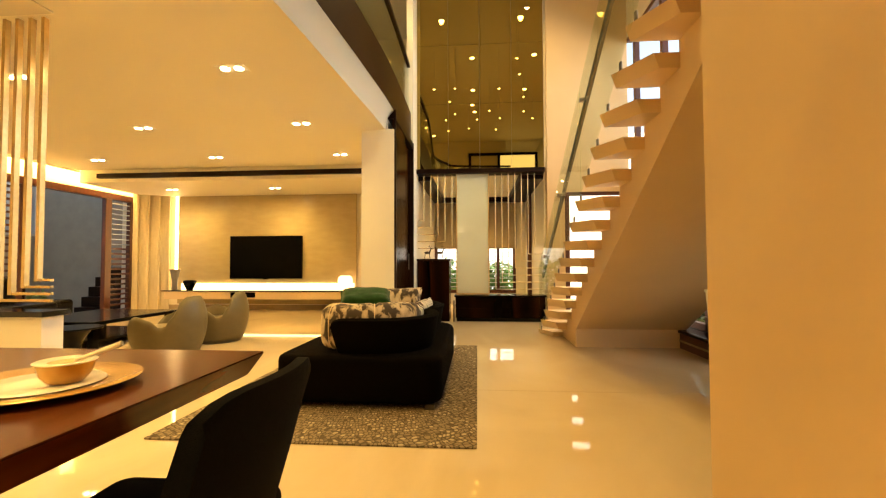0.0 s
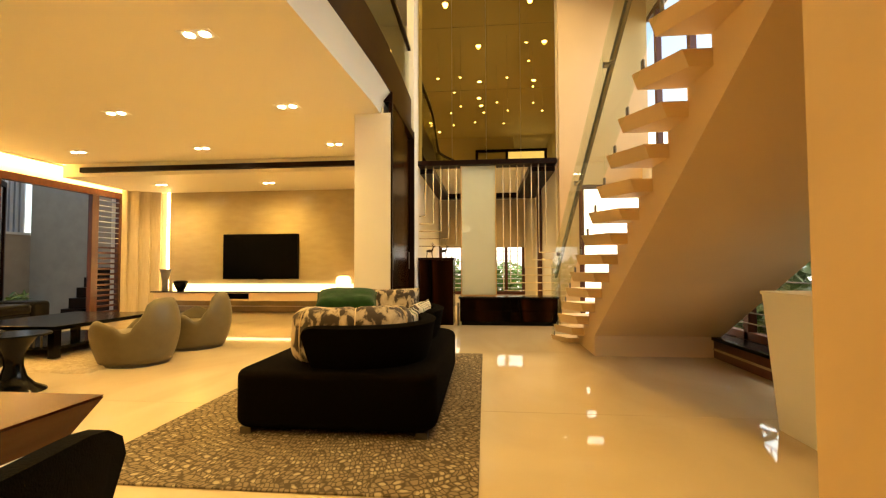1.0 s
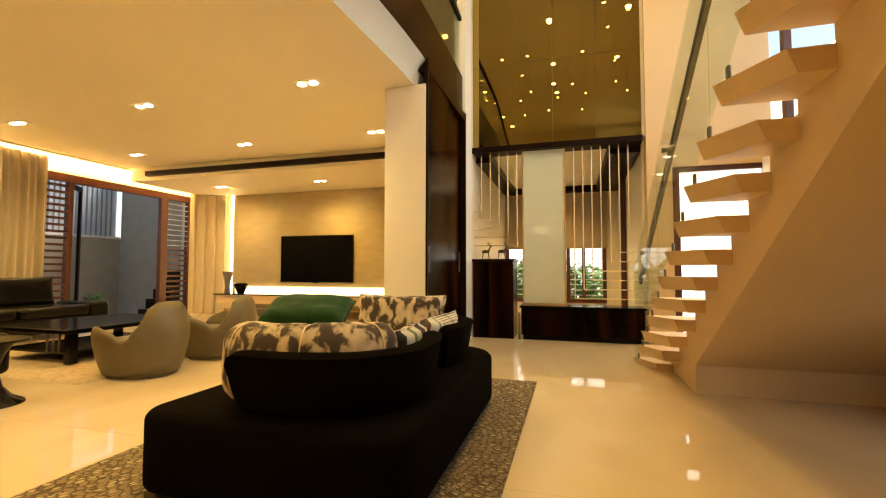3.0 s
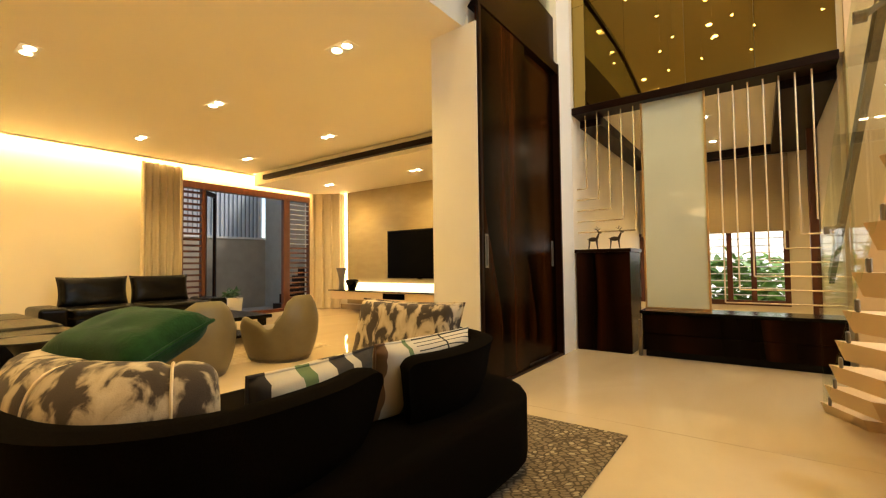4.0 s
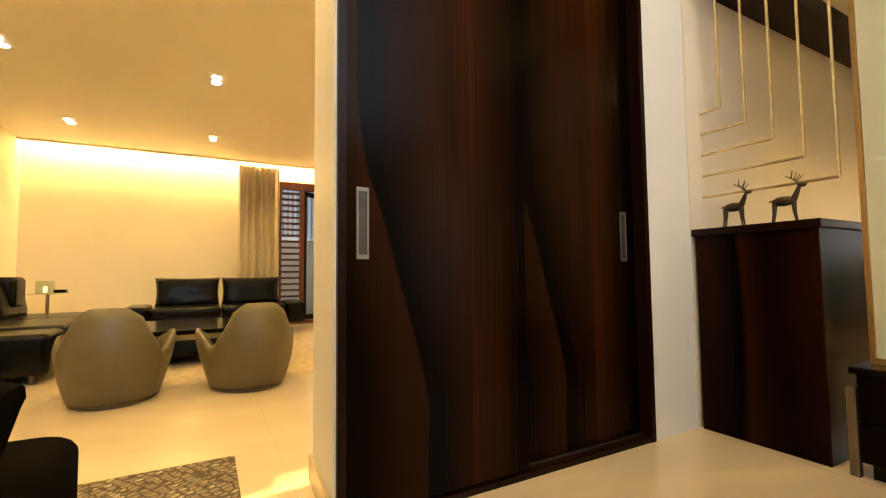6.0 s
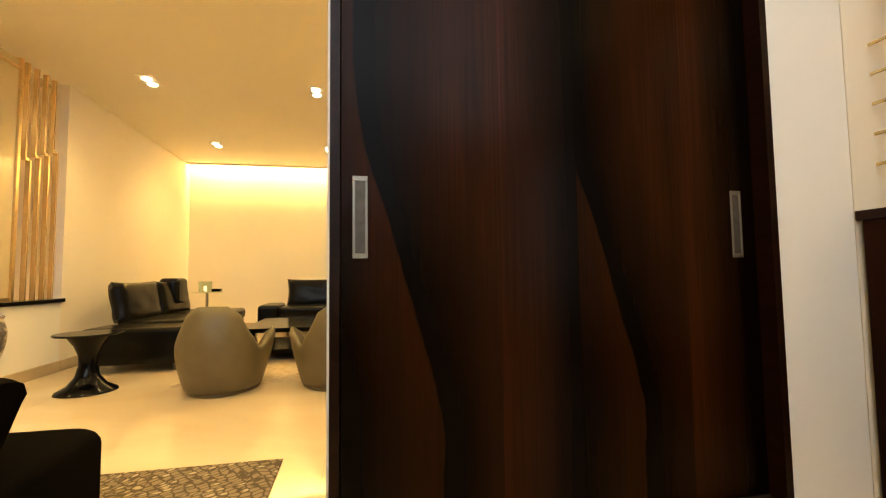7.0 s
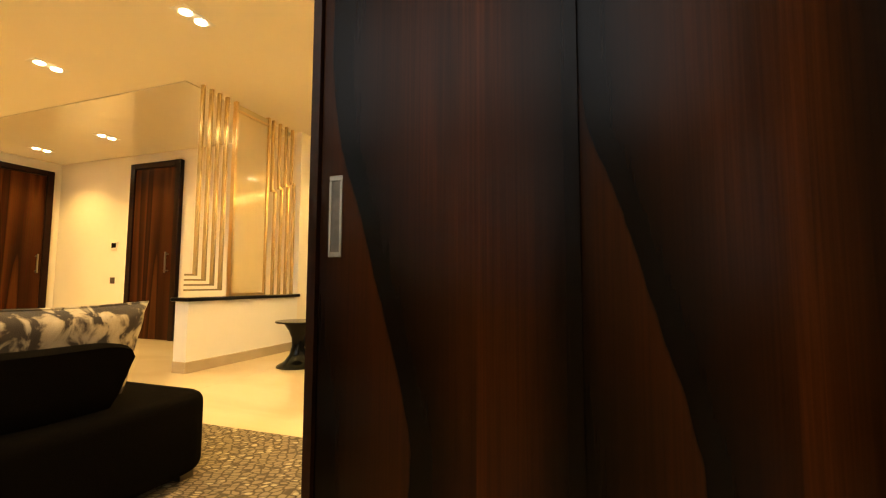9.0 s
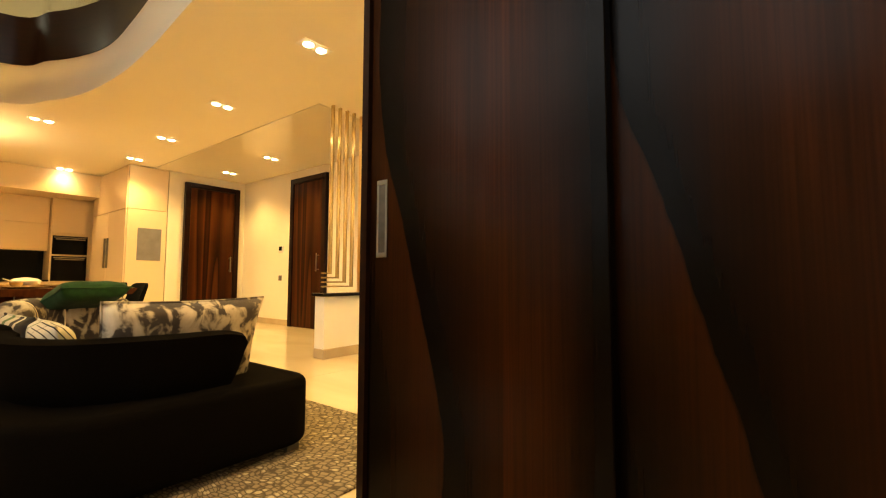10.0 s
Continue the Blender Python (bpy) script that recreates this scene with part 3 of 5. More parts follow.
for i in range(5):
    x, zb = -1.13 + 0.118 * i, 1.66 - 0.115 * i
    r = cyl((x, 8.45, zb), (x, 8.45, 2.44), 0.0065, seg=8)
    add_cyl(r, (x, 8.45, zb), (-1.235, 8.45, zb), 0.0065, seg=8)
    part("rod", r, M["goldline"], gs)
for i in range(7):
    x, zb = 0.06 + 0.107 * i, 0.52 + 0.115 * i
    r = cyl((x, 8.45, zb), (x, 8.45, 2.44), 0.0065, seg=8)
    if i < 6:
        add_cyl(r, (x, 8.45, zb), (0.84, 8.45, zb), 0.0065, seg=8)
    part("rod", r, M["rod"], gs)
FY = 11.4
setting("ceiling_foyer", box(-1.24, 0.87, 8.61, FY, 2.47, 2.52), M["ceiling"], "white foyer ceiling")
setting("trim_foyer_border_1", box(-1.24, -1.02, 8.61, FY, 2.36, 2.468), M["darkwood"], "dark timber border of the foyer ceiling")
setting("trim_foyer_border_2", box(0.48, 0.87, 8.61, FY, 2.36, 2.468), M["darkwood"], "dark timber border of the foyer ceiling")
setting("trim_foyer_border_3", box(-1.02, 0.48, FY - 0.16, FY, 2.36, 2.468), M["darkwood"], "dark timber border of the foyer ceiling")
setting("wall_foyer_back", box(-1.24, 0.97, FY, FY + 0.12, 1.33, 2.6), M["wall"], "cream wall at the foyer's end")
setting("wall_foyer_sill", box(-1.24, 0.97, FY, FY + 0.12, 0, 0.28), M["wall"])
setting("wall_foyer_jamb", box(0.64, 0.97, FY, FY + 0.12, 0.28, 1.33), M["wall"])
bl = thing("roller_blind", "beige fabric roller blind above the foyer window", "blind")
part("fabric", box(-1.2, 0.66, FY - 0.05, FY - 0.042, 1.30, 2.34), M["beige"], bl)
part("bottom_bar", box(-1.2, 0.66, FY - 0.055, FY - 0.037, 1.285, 1.30), M["beige"], bl)
setting("trim_foyer_post", box(0.78, 0.86, 10.2, 10.3, 0, 2.36), M["redwood"], "dark red timber post")
fw = thing("foyer_window", "dark timber window with thin white bars", "window")
for x in (-1.2, -0.62, -0.04, 0.24, 0.61):
    part("post", box(x - 0.032, x + 0.032, FY - 0.02, FY + 0.04, 0.28, 1.33), M["redwood"], fw)
part("rail_top", box(-1.24, 0.64, FY - 0.022, FY + 0.04, 1.29, 1.335), M["redwood"], fw)
part("rail_bottom", box(-1.24, 0.64, FY - 0.022, FY + 0.04, 0.26, 0.33), M["redwood"], fw)
for i in range(9):
    z = 0.40 + 0.1 * i
    part("bar", cyl((-1.2, FY + 0.06, z), (0.62, FY + 0.06, z), 0.007, seg=6), M["white"], fw)

# ---- windows by the stair ----
def mullions(name, xs, ys, z0, z1, rails, label):
    w = thing(name, label, "window")
    for x in xs:
        for y in ys:
            part("post", box(x - 0.04, x + 0.04, y - 0.04, y + 0.04, z0, z1, 0.004, 1), M["redwood"], w)
    return w


ew = mullions("stair_window", (2.24,), (4.1, 5.1, 6.1, 7.1, 8.1), 0.2, 4.6, (), "tall timber-framed window beside the stair")
for z in (0.24, 2.4, 4.55):
    part("rail", box(2.2, 2.28, 4.0, 8.4, z - 0.035, z + 0.035), M["redwood"], ew)
for y in (4.1, 5.1, 6.1, 7.1):
    pn = part("pane", box(2.255, 2.261, y + 0.04, y + 0.96, 0.275, 2.365), M["pane"], ew)
    pn.visible_shadow = False
for i in range(5):
    part("bar", cyl((2.20, 4.05, 0.36 + 0.1 * i), (2.20, 8.3, 0.36 + 0.1 * i), 0.006, seg=6), M["steel"], ew)
nw = mullions("stair_end_window", (1.22, 2.16), (8.46,), 0.0, 2.10, (), "bright timber-framed window at the stair foot")
for z in (0.04, 2.07):
    part("rail", box(1.26, 2.12, 8.43, 8.49, z - 0.03, z + 0.03), M["redwood"], nw)
setting("backdrop_north", box(-2.6, 3.4, 13.6, 13.65, -0.5, 3.8), M["softday"], "bright overcast sky beyond the windows", category="backdrop")
setting("backdrop_stair", box(0.98, 2.9, 8.95, 9.0, -0.3, 3.2), M["daylight"], "bright daylight beyond the stair window", category="backdrop")
setting("backdrop_east", box(9.0, 9.05, -6.0, 22.0, -0.5, 9.0), M["eastday"], "bright overcast sky beyond the windows", category="backdrop")
setting("ground_outside", box(-12.0, 10.0, -6.0, 22.0, -0.3, -0.125), M["grey"], "plain paving outside")

area_lamp("window_daylight", look((2.17, 6.2, 3.5), (0.0, 6.2, 2.6)), 4.0, 1.9, 5, (0.92, 0.96, 1.0))

# ---- living window ----
lw = thing("living_window", "wide timber window with glass louvres and an open leaf", "window")
for y, hw in ((7.14, 0.035), (7.50, 0.035), (9.12, 0.07), (9.68, 0.035)):
    part("post", box(-7.45, -7.36, y - hw, y + hw, 0.02, 2.28, 0.004, 1), M["redwood"], lw)
part("head", box(-7.46, -7.35, 7.085, 9.725, 2.22, 2.34), M["redwood"], lw)
part("sill", box(-7.46, -7.35, 7.085, 9.725, 0.0, 0.06), M["redwood"], lw)
for y0, y1, lower in ((7.175, 7.465, 21), (9.19, 9.645, 12)):
    for i in range(21):
        z = 0.14 + 0.1 * i
        bl_ = box(-7.44, -7.375, y0, y1, z, z + 0.034 if i < lower else z + 0.014)
        part("louvre", bl_, M["redwood"] if i < lower else M["fin"], lw, "timber slat" if i < lower else "pale glass louvre")


def leaf_prism(s0, s1, z0, z1, t):
    """A stretch of the open leaf, which swings out from its hinge post."""
    p, d, q = Vector((-7.43, 7.54)), Vector((-0.64, 0.77)), Vector((0.77, 0.64))
    return prism([tuple(p + d * a + q * c) for a, c in ((s0, -t), (s1, -t), (s1, t), (s0, t))], z0, z1)


leaf = part("open_leaf", leaf_prism(0.05, 0.36, 0.14, 2.14, 0.004), M["pane"], lw, "open glazed leaf")
leaf.visible_shadow = False
for s0, s1, z0, z1 in ((0.0, 0.05, 0.05, 2.22), (0.36, 0.42, 0.05, 2.22), (0.05, 0.36, 2.14, 2.22), (0.05, 0.36, 0.05, 0.14)):
    part("leaf_frame", leaf_prism(s0, s1, z0, z1, 0.02), M["darkwood"], lw, "dark leaf frame")
setting("wall_court", box(-10.2, -10.05, 5.0, 13.0, -0.2, 1.58), M["grey"], "grey rendered courtyard wall")
setting("wall_court_side", box(-10.05, -7.6, 10.32, 10.47, -0.2, 3.4), M["grey"], "pale courtyard side wall")
ct = thing("fin_screen", "pale metal fin screen on top of the courtyard wall", "screen")
part("cap", box(-10.22, -10.03, 5.0, 10.3, 1.58, 1.63), M["white"], ct)
for i in range(48):
    part("fin", box(-10.16, -10.1, 5.2 + 0.105 * i, 5.265 + 0.105 * i, 1.63, 3.2), M["fin"], ct)
part("back_sheet", box(-10.2, -10.18, 5.0, 10.3, 1.63, 3.2), M["fin"], ct)

# ---- curtains ----
def curtain(name, y0, y1, x, label, lean=0.0):
    c = thing(name, label, "curtain")
    path = []
    n = 60
    for i in range(n + 1):
        t = i / n
        y = y0 + (y1 - y0) * t
        path.append((x + lean * t + 0.035 * math.sin(t * (y1 - y0) * 62) + 0.012 * math.sin(t * 23), y))
    part("drape", ribbon(path, 0.006, 0.015, 2.52), M["curtain"], c, smooth=60)


curtain("curtain", 6.52, 7.12, -7.25, "full-length pleated cream curtain beside the window")
curtain("curtain", 9.60, 9.95, -7.27, "full-length pleated cream curtain beside the television wall", 0.55)

# ---- lights ----
setting("lamp_cove_strip", box(-7.30, -7.245, 3.96, 10.0, CEIL + 0.03, CEIL + 0.045), M["led"], "warm light strip in the ceiling recess", category="light strip")
area_lamp("cove_light", look((-7.31, 7.0, CEIL + 0.12), (-7.36, 7.0, 0.0)), 6.0, 0.06, 75)
setting("lamp_tv_left", box(-6.62, -6.575, 9.985, 10.03, 0.3, 2.38), M["led"], "warm vertical light strip", category="light strip")


def downlight():
    d = thing("downlight", "recessed twin downlight with two small bright lamps", "downlight", "ceiling downlights", (0, 0, 0))
    part("trim_plate", box(-0.13, 0.13, -0.065, 0.065, -0.004, 0.0), M["white"], d)
    for s in (-1, 1):
        part("lamp", cyl((s * 0.06, 0, -0.009), (s * 0.06, 0, -0.004), 0.036, seg=14), M["lamp"], d, "glowing round lamp")
    return d


dl = downlight()
first = True
places = [(x, y, CEIL) for x in (-2.3, -4.27, -6.22) for y in (4.69, 6.15, 7.62)] + [(-2.42, 2.93, CEIL), (-2.51, 1.24, CEIL), (-2.60, -0.21, CEIL), (-1.36, 0.85, CEIL), (-2.12, -1.90, CEIL), (-0.9, -1.2, CEIL), (-3.82, 1.52, CEIL - 0.013), (-3.90, 0.10, CEIL - 0.013)] + [(-6.1, 9.15, 2.39), (-4.07, 9.19, 2.39)]
for x, y, z in places:
    if first:
        dl.matrix_basis = spot(x, y, z)
        first = False
    else:
        copy_thing(dl, spot(x, y, z))
    if z < 2.5:
        spot_lamp(x, y, z - 0.03, 50, 120, 1.0, tilt=25)
    else:
        spot_lamp(x, y, z - 0.03, 22 if y < -1.5 else 60 if y < 2 else 49, 130)

# ---- patterned materials ----
def ramped(name, source, stops, rough, scale, bump=0.0, metric=None, stretch=(1, 1, 1), sheen=0.0, constant=True):
    m = mat(name, stops[0][1], rough, bump=bump, bump_scale=300, sheen=sheen)
    n, l = m.node_tree.nodes, m.node_tree.links
    tc, mp = n.new("ShaderNodeTexCoord"), n.new("ShaderNodeMapping")
    mp.inputs["Scale"].default_value = stretch
    l.new(tc.outputs["Object"], mp.inputs["Vector"])
    if source == "noise":
        t = n.new("ShaderNodeTexNoise")
        t.inputs["Scale"].default_value, t.inputs["Detail"].default_value, t.inputs["Distortion"].default_value = scale, 5, 0.5
        out = t.outputs["Fac"]
    else:
        t = n.new("ShaderNodeTexWave")
        t.bands_direction = source
        t.inputs["Scale"].default_value, t.inputs["Distortion"].default_value, t.inputs["Detail"].default_value = scale, 0.4, 1
        out = t.outputs["Fac"]
    l.new(mp.outputs["Vector"], t.inputs["Vector"])
    r = n.new("ShaderNodeValToRGB")
    r.color_ramp.interpolation = "CONSTANT" if constant else "LINEAR"
    r.color_ramp.elements[0].position, r.color_ramp.elements[0].color = stops[0][0], (*stops[0][1], 1)
    r.color_ramp.elements[1].position, r.color_ramp.elements[1].color = stops[1][0], (*stops[1][1], 1)
    for p, c in stops[2:]:
        e = r.color_ramp.elements.new(p)
        e.color = (*c, 1)
    l.new(out, r.inputs["Fac"])
    l.new(r.outputs["Color"], n["Principled BSDF"].inputs["Base Color"])
    return m


M["hide"] = ramped("ikat_fabric", "noise", ((0.0, (0.03, 0.021, 0.015)), (0.46, (0.06, 0.043, 0.031)), (0.535, (0.50, 0.41, 0.28)), (0.70, (0.66, 0.57, 0.42))), 0.9, 11.0, 0.3, stretch=(1.35, 1.2, 0.85), sheen=0.1, constant=False)


def printed(name, stops, lines):
    """Printed cotton: blocks of colour along the cushion, thin black lines along its length over one stretch."""
    m = ramped(name, "noise", ((0.0, (0.5, 0.45, 0.36)), (1.0, (0.6, 0.54, 0.43))), 0.9, 4.0, 0.25, constant=False)
    n, l = m.node_tree.nodes, m.node_tree.links
    tc, sp = n.new("ShaderNodeTexCoord"), n.new("ShaderNodeSeparateXYZ")
    l.new(tc.outputs["Object"], sp.inputs["Vector"])
    nz = n.new("ShaderNodeTexNoise")
    nz.inputs["Scale"].default_value = 9.0
    l.new(tc.outputs["Object"], nz.inputs["Vector"])

    def calc(op, a, c):
        k = n.new("ShaderNodeMath")
        k.operation = op
        for q, v in enumerate((a, c)):
            if isinstance(v, (int, float)):
                k.inputs[q].default_value = v
            else:
                l.new(v, k.inputs[q])
        return k.outputs["Value"]

    u = calc("ADD", calc("MULTIPLY", sp.outputs["X"], 1.7), calc("ADD", calc("MULTIPLY", nz.outputs["Fac"], 0.06), 0.47))
    r = n.new("ShaderNodeValToRGB")
    r.color_ramp.interpolation = "CONSTANT"
    r.color_ramp.elements[0].position, r.color_ramp.elements[0].color = 0.0, (*stops[0][1], 1)
    r.color_ramp.elements[1].position, r.color_ramp.elements[1].color = stops[1][0], (*stops[1][1], 1)
    for p, c in stops[2:]:
        e = r.color_ramp.elements.new(p)
        e.color = (*c, 1)
    l.new(u, r.inputs["Fac"])
    stripe = calc("LESS_THAN", calc("FRACT", calc("ADD", calc("MULTIPLY", sp.outputs["Z"], 22.0), calc("MULTIPLY", sp.outputs["Y"], 44.0)), 0.0), 0.22)
    on = calc("MULTIPLY", stripe, calc("MULTIPLY", calc("GREATER_THAN", u, lines[0]), calc("LESS_THAN", u, lines[1])))
    mx = n.new("ShaderNodeMix")
    mx.data_type = "RGBA"
    l.new(on, mx.inputs["Factor"])
    l.new(r.outputs["Color"], mx.inputs["A"])
    mx.inputs["B"].default_value = (0.03, 0.027, 0.024, 1)
    l.new(mx.outputs["Result"], n["Principled BSDF"].inputs["Base Color"])
    return m


WHITE_INK, BLACK_INK, GREEN_INK, BROWN_INK = (0.60, 0.54, 0.43), (0.035, 0.03, 0.027), (0.13, 0.19, 0.08), (0.16, 0.09, 0.045)
M["stripe"] = printed("striped_print", ((0.0, BROWN_INK), (0.08, WHITE_INK), (0.24, GREEN_INK), (0.28, WHITE_INK), (0.36, WHITE_INK), (0.62, BLACK_INK), (0.64, WHITE_INK)), (0.34, 1.0))
M["photo"] = printed("block_print", ((0.0, BLACK_INK), (0.16, WHITE_INK), (0.34, GREEN_INK), (0.42, WHITE_INK), (0.56, BLACK_INK), (0.68, WHITE_INK), (0.74, BLACK_INK), (0.94, WHITE_INK)), (0.8, 0.9))
M["shag"] = mat("cream_shag", (0.52, 0.42, 0.28), 0.95, alt=(0.40, 0.31, 0.20), scale=18, bump=1.0, bump_scale=70)


def rug_material():
    """Grey-brown carpet: fine dark lines that fan out from a centre, broken by pale rounded dashes."""
    m = mat("carpet_weave", (0.2, 0.16, 0.11), 0.95, bump=0.5, bump_scale=350, spec=0.1)
    n, l = m.node_tree.nodes, m.node_tree.links

    def math_node(op, a, b=None):
        k = n.new("ShaderNodeMath")
        k.operation = op
        for i, v in enumerate((a, b)):
            if isinstance(v, (int, float)):
                k.inputs[i].default_value = v
            elif v is not None:
                l.new(v, k.inputs[i])
        return k.outputs["Value"]

    tc, mp, sp = n.new("ShaderNodeTexCoord"), n.new("ShaderNodeMapping"), n.new("ShaderNodeSeparateXYZ")
    mp.inputs["Location"].default_value = (1.26, -5.32, 0)
    l.new(tc.outputs["Object"], mp.inputs["Vector"])
    wob = n.new("ShaderNodeTexNoise")
    wob.inputs["Scale"].default_value = 5.0
    l.new(tc.outputs["Object"], wob.inputs["Vector"])
    l.new(mp.outputs["Vector"], sp.inputs["Vector"])
    ang = math_node("ARCTAN2", sp.outputs["Y"], sp.outputs["X"])
    rad = math_node("SQRT", math_node("ADD", math_node("MULTIPLY", sp.outputs["X"], sp.outputs["X"]), math_node("MULTIPLY", sp.outputs["Y"], sp.outputs["Y"])))
    wv = math_node("MULTIPLY", wob.outputs["Fac"], 0.10)
    cmb = n.new("ShaderNodeCombineXYZ")
    l.new(math_node("MULTIPLY", math_node("ADD", ang, wv), 56.0), cmb.inputs["X"])
    l.new(math_node("MULTIPLY", rad, 25.0), cmb.inputs["Y"])
    v = n.new("ShaderNodeTexVoronoi")
    v.feature = "DISTANCE_TO_EDGE"
    v.inputs["Scale"].default_value, v.inputs["Randomness"].default_value = 1.0, 0.55
    l.new(cmb.outputs["Vector"], v.inputs["Vector"])
    r = n.new("ShaderNodeValToRGB")
    r.color_ramp.elements[0].position, r.color_ramp.elements[0].color = 0.05, (0.10, 0.078, 0.052, 1)
    r.color_ramp.elements[1].position, r.color_ramp.elements[1].color = 0.17, (0.27, 0.212, 0.143, 1)
    l.new(v.outputs["Distance"], r.inputs["Fac"])
    v2 = n.new("ShaderNodeTexVoronoi")
    v2.inputs["Scale"].default_value, v2.inputs["Randomness"].default_value = 1.0, 0.55
    l.new(cmb.outputs["Vector"], v2.inputs["Vector"])
    r2 = n.new("ShaderNodeValToRGB")
    r2.color_ramp.elements[0].position, r2.color_ramp.elements[0].color = 0.34, (1, 1, 1, 1)
    r2.color_ramp.elements[1].position, r2.color_ramp.elements[1].color = 0.40, (0, 0, 0, 1)
    l.new(v2.outputs["Distance"], r2.inputs["Fac"])
    pick = math_node("GREATER_THAN", v2.outputs["Color"], 0.62)
    mx = n.new("ShaderNodeMix")
    mx.data_type = "RGBA"
    l.new(math_node("MULTIPLY", r2.outputs["Color"], pick), mx.inputs["Factor"])
    l.new(r.outputs["Color"], mx.inputs["A"])
    mx.inputs["B"].default_value = (0.46, 0.385, 0.27, 1)
    l.new(mx.outputs["Result"], n["Principled BSDF"].inputs["Base Color"])
    return m


M["rug"] = rug_material()


# ---- soft shapes ----
def cushion(w, h, d, n=18, power=0.36, sag=0.0):
    """A stuffed cushion: width on x, height on z, thickness on y."""
    bm = bmesh.new()
    for side in (1, -1):
        grid = []
        for i in range(n + 1):
            row = []
            for j in range(n + 1):
                u, v = -1 + 2 * i / n, -1 + 2 * j / n
                t = ((1 - u ** 4) * (1 - v ** 4)) ** power
                pull = 1 - 0.06 * (1 - u * u) * (v * v) - 0.06 * (1 - v * v) * (u * u)
                wob = 0.008 * noise.noise((u * 2.1 + w * 9, v * 2.1, side * 3.0 + h * 7))
                row.append(bm.verts.new((u * w / 2 * pull, side * (t * d / 2) + wob * t, v * h / 2 * pull - sag * (1 - u * u))))
            grid.append(row)
        for i in range(n):
            for j in range(n):
                f = (grid[i][j], grid[i + 1][j], grid[i + 1][j + 1], grid[i][j + 1])
                bm.faces.new(f if side < 0 else f[::-1])
    bmesh.ops.remove_doubles(bm, verts=bm.verts, dist=0.001)
    return bm


def loop_tube(pts, r, seg=6):
    """One closed cord through the given places, in the x-z plane."""
    bm = bmesh.new()
    n = len(pts)
    rings = []
    for i, p in enumerate(pts):
        d = (pts[(i + 1) % n] - pts[i - 1]).normalized()
        side = d.cross(Vector((0, 1, 0)))
        rings.append([bm.verts.new(p + r * (math.cos(6.2832 * k / seg) * side + math.sin(6.2832 * k / seg) * Vector((0, 1, 0)))) for k in range(seg)])
    for i in range(n):
        a, b = rings[i], rings[(i + 1) % n]
        for k in range(seg):
            j = (k + 1) % seg
            bm.faces.new((a[k], a[j], b[j], b[k]))
    bmesh.ops.recalc_face_normals(bm, faces=bm.faces)
    return bm


def pillow(name, label, at, turn, w, h, d, material, tilt=0, roll=0, power=0.36):
    t = tagged(new(name), label, "cushion", "cushions on the island sofa")
    t.matrix_basis = pose(U * at[0], U * at[1], U * at[2], tilt, roll, turn)
    part("cover", cushion(w, h, d, power=power), material, t, smooth=80)
    rim = []
    for (a, b) in (((-1, -1), (1, -1)), ((1, -1), (1, 1)), ((1, 1), (-1, 1)), ((-1, 1), (-1, -1))):
        for k in range(8):
            s = k / 8
            u, v = a[0] + (b[0] - a[0]) * s, a[1] + (b[1] - a[1]) * s
            pull = 1 - 0.06 * (1 - u * u) * (v * v) - 0.06 * (1 - v * v) * (u * u)
            rim.append(Vector((u * w / 2 * pull, 0, v * h / 2 * pull)))
    part("piping", loop_tube(rim, 0.005), material, t, smooth=True)
    return t


def curve_points(pts, n=10):
    out = []
    for i in range(len(pts) - 1):
        p0, p1, p2, p3 = (Vector(pts[max(i - 1, 0)]), Vector(pts[i]), Vector(pts[i + 1]), Vector(pts[min(i + 2, len(pts) - 1)]))
        for k in range(n):
            t = k / n
            out.append(0.5 * ((2 * p1) + (p2 - p0) * t + (2 * p0 - 5 * p1 + 4 * p2 - p3) * t * t + (3 * p1 - p0 - 3 * p2 + p3) * t ** 3))
    out.append(Vector(pts[-1]))
    return out


def backrest(pts, z0, z1, inset=0.09, thick=0.085):
    """A curved upholstered back that flares outwards from the seat."""
    line = curve_points(pts)
    n = len(line)
    bm = bmesh.new()
    rings = []
    for i, p in enumerate(line):
        a, b = line[max(i - 1, 0)], line[min(i + 1, n - 1)]
        d = (b - a).normalized()
        out = Vector((d.y, -d.x))
        e = min(i, n - 1 - i) / 5
        end = math.sqrt(max(0.0, 1 - (1 - min(e, 1)) ** 2))
        top = z0 + (z1 - z0) * (0.80 + 0.20 * end)
        th = thick * (0.35 + 0.65 * end)
        sec = [(-inset, z0), (-0.6 * inset, z0 + 0.3 * (top - z0)), (-0.02, top - 0.035), (-0.012, top - 0.012), (-0.02 - th * 0.3, top), (-0.02 - th * 0.7, top), (-0.02 - th, top - 0.015), (-0.02 - th, top - 0.04), (-0.6 * inset - th, z0 + 0.3 * (top - z0)), (-inset - th, z0)]
        slip = 0.05 * (max(0.0, 1 - i / 8) - max(0.0, 1 - (n - 1 - i) / 8))
        rings.append([bm.verts.new((p.x + out.x * o + d.x * slip * (1 - (z - z0) / (z1 - z0)), p.y + out.y * o + d.y * slip * (1 - (z - z0) / (z1 - z0)), z)) for o, z in sec])
    for a, b in zip(rings, rings[1:]):
        for i in range(len(a)):
            j = (i + 1) % len(a)
            bm.faces.new((a[i], a[j], b[j], b[i]))
    bm.faces.new(rings[0]), bm.faces.new(rings[-1][::-1])
    bmesh.ops.recalc_face_normals(bm, faces=bm.faces)
    return bm


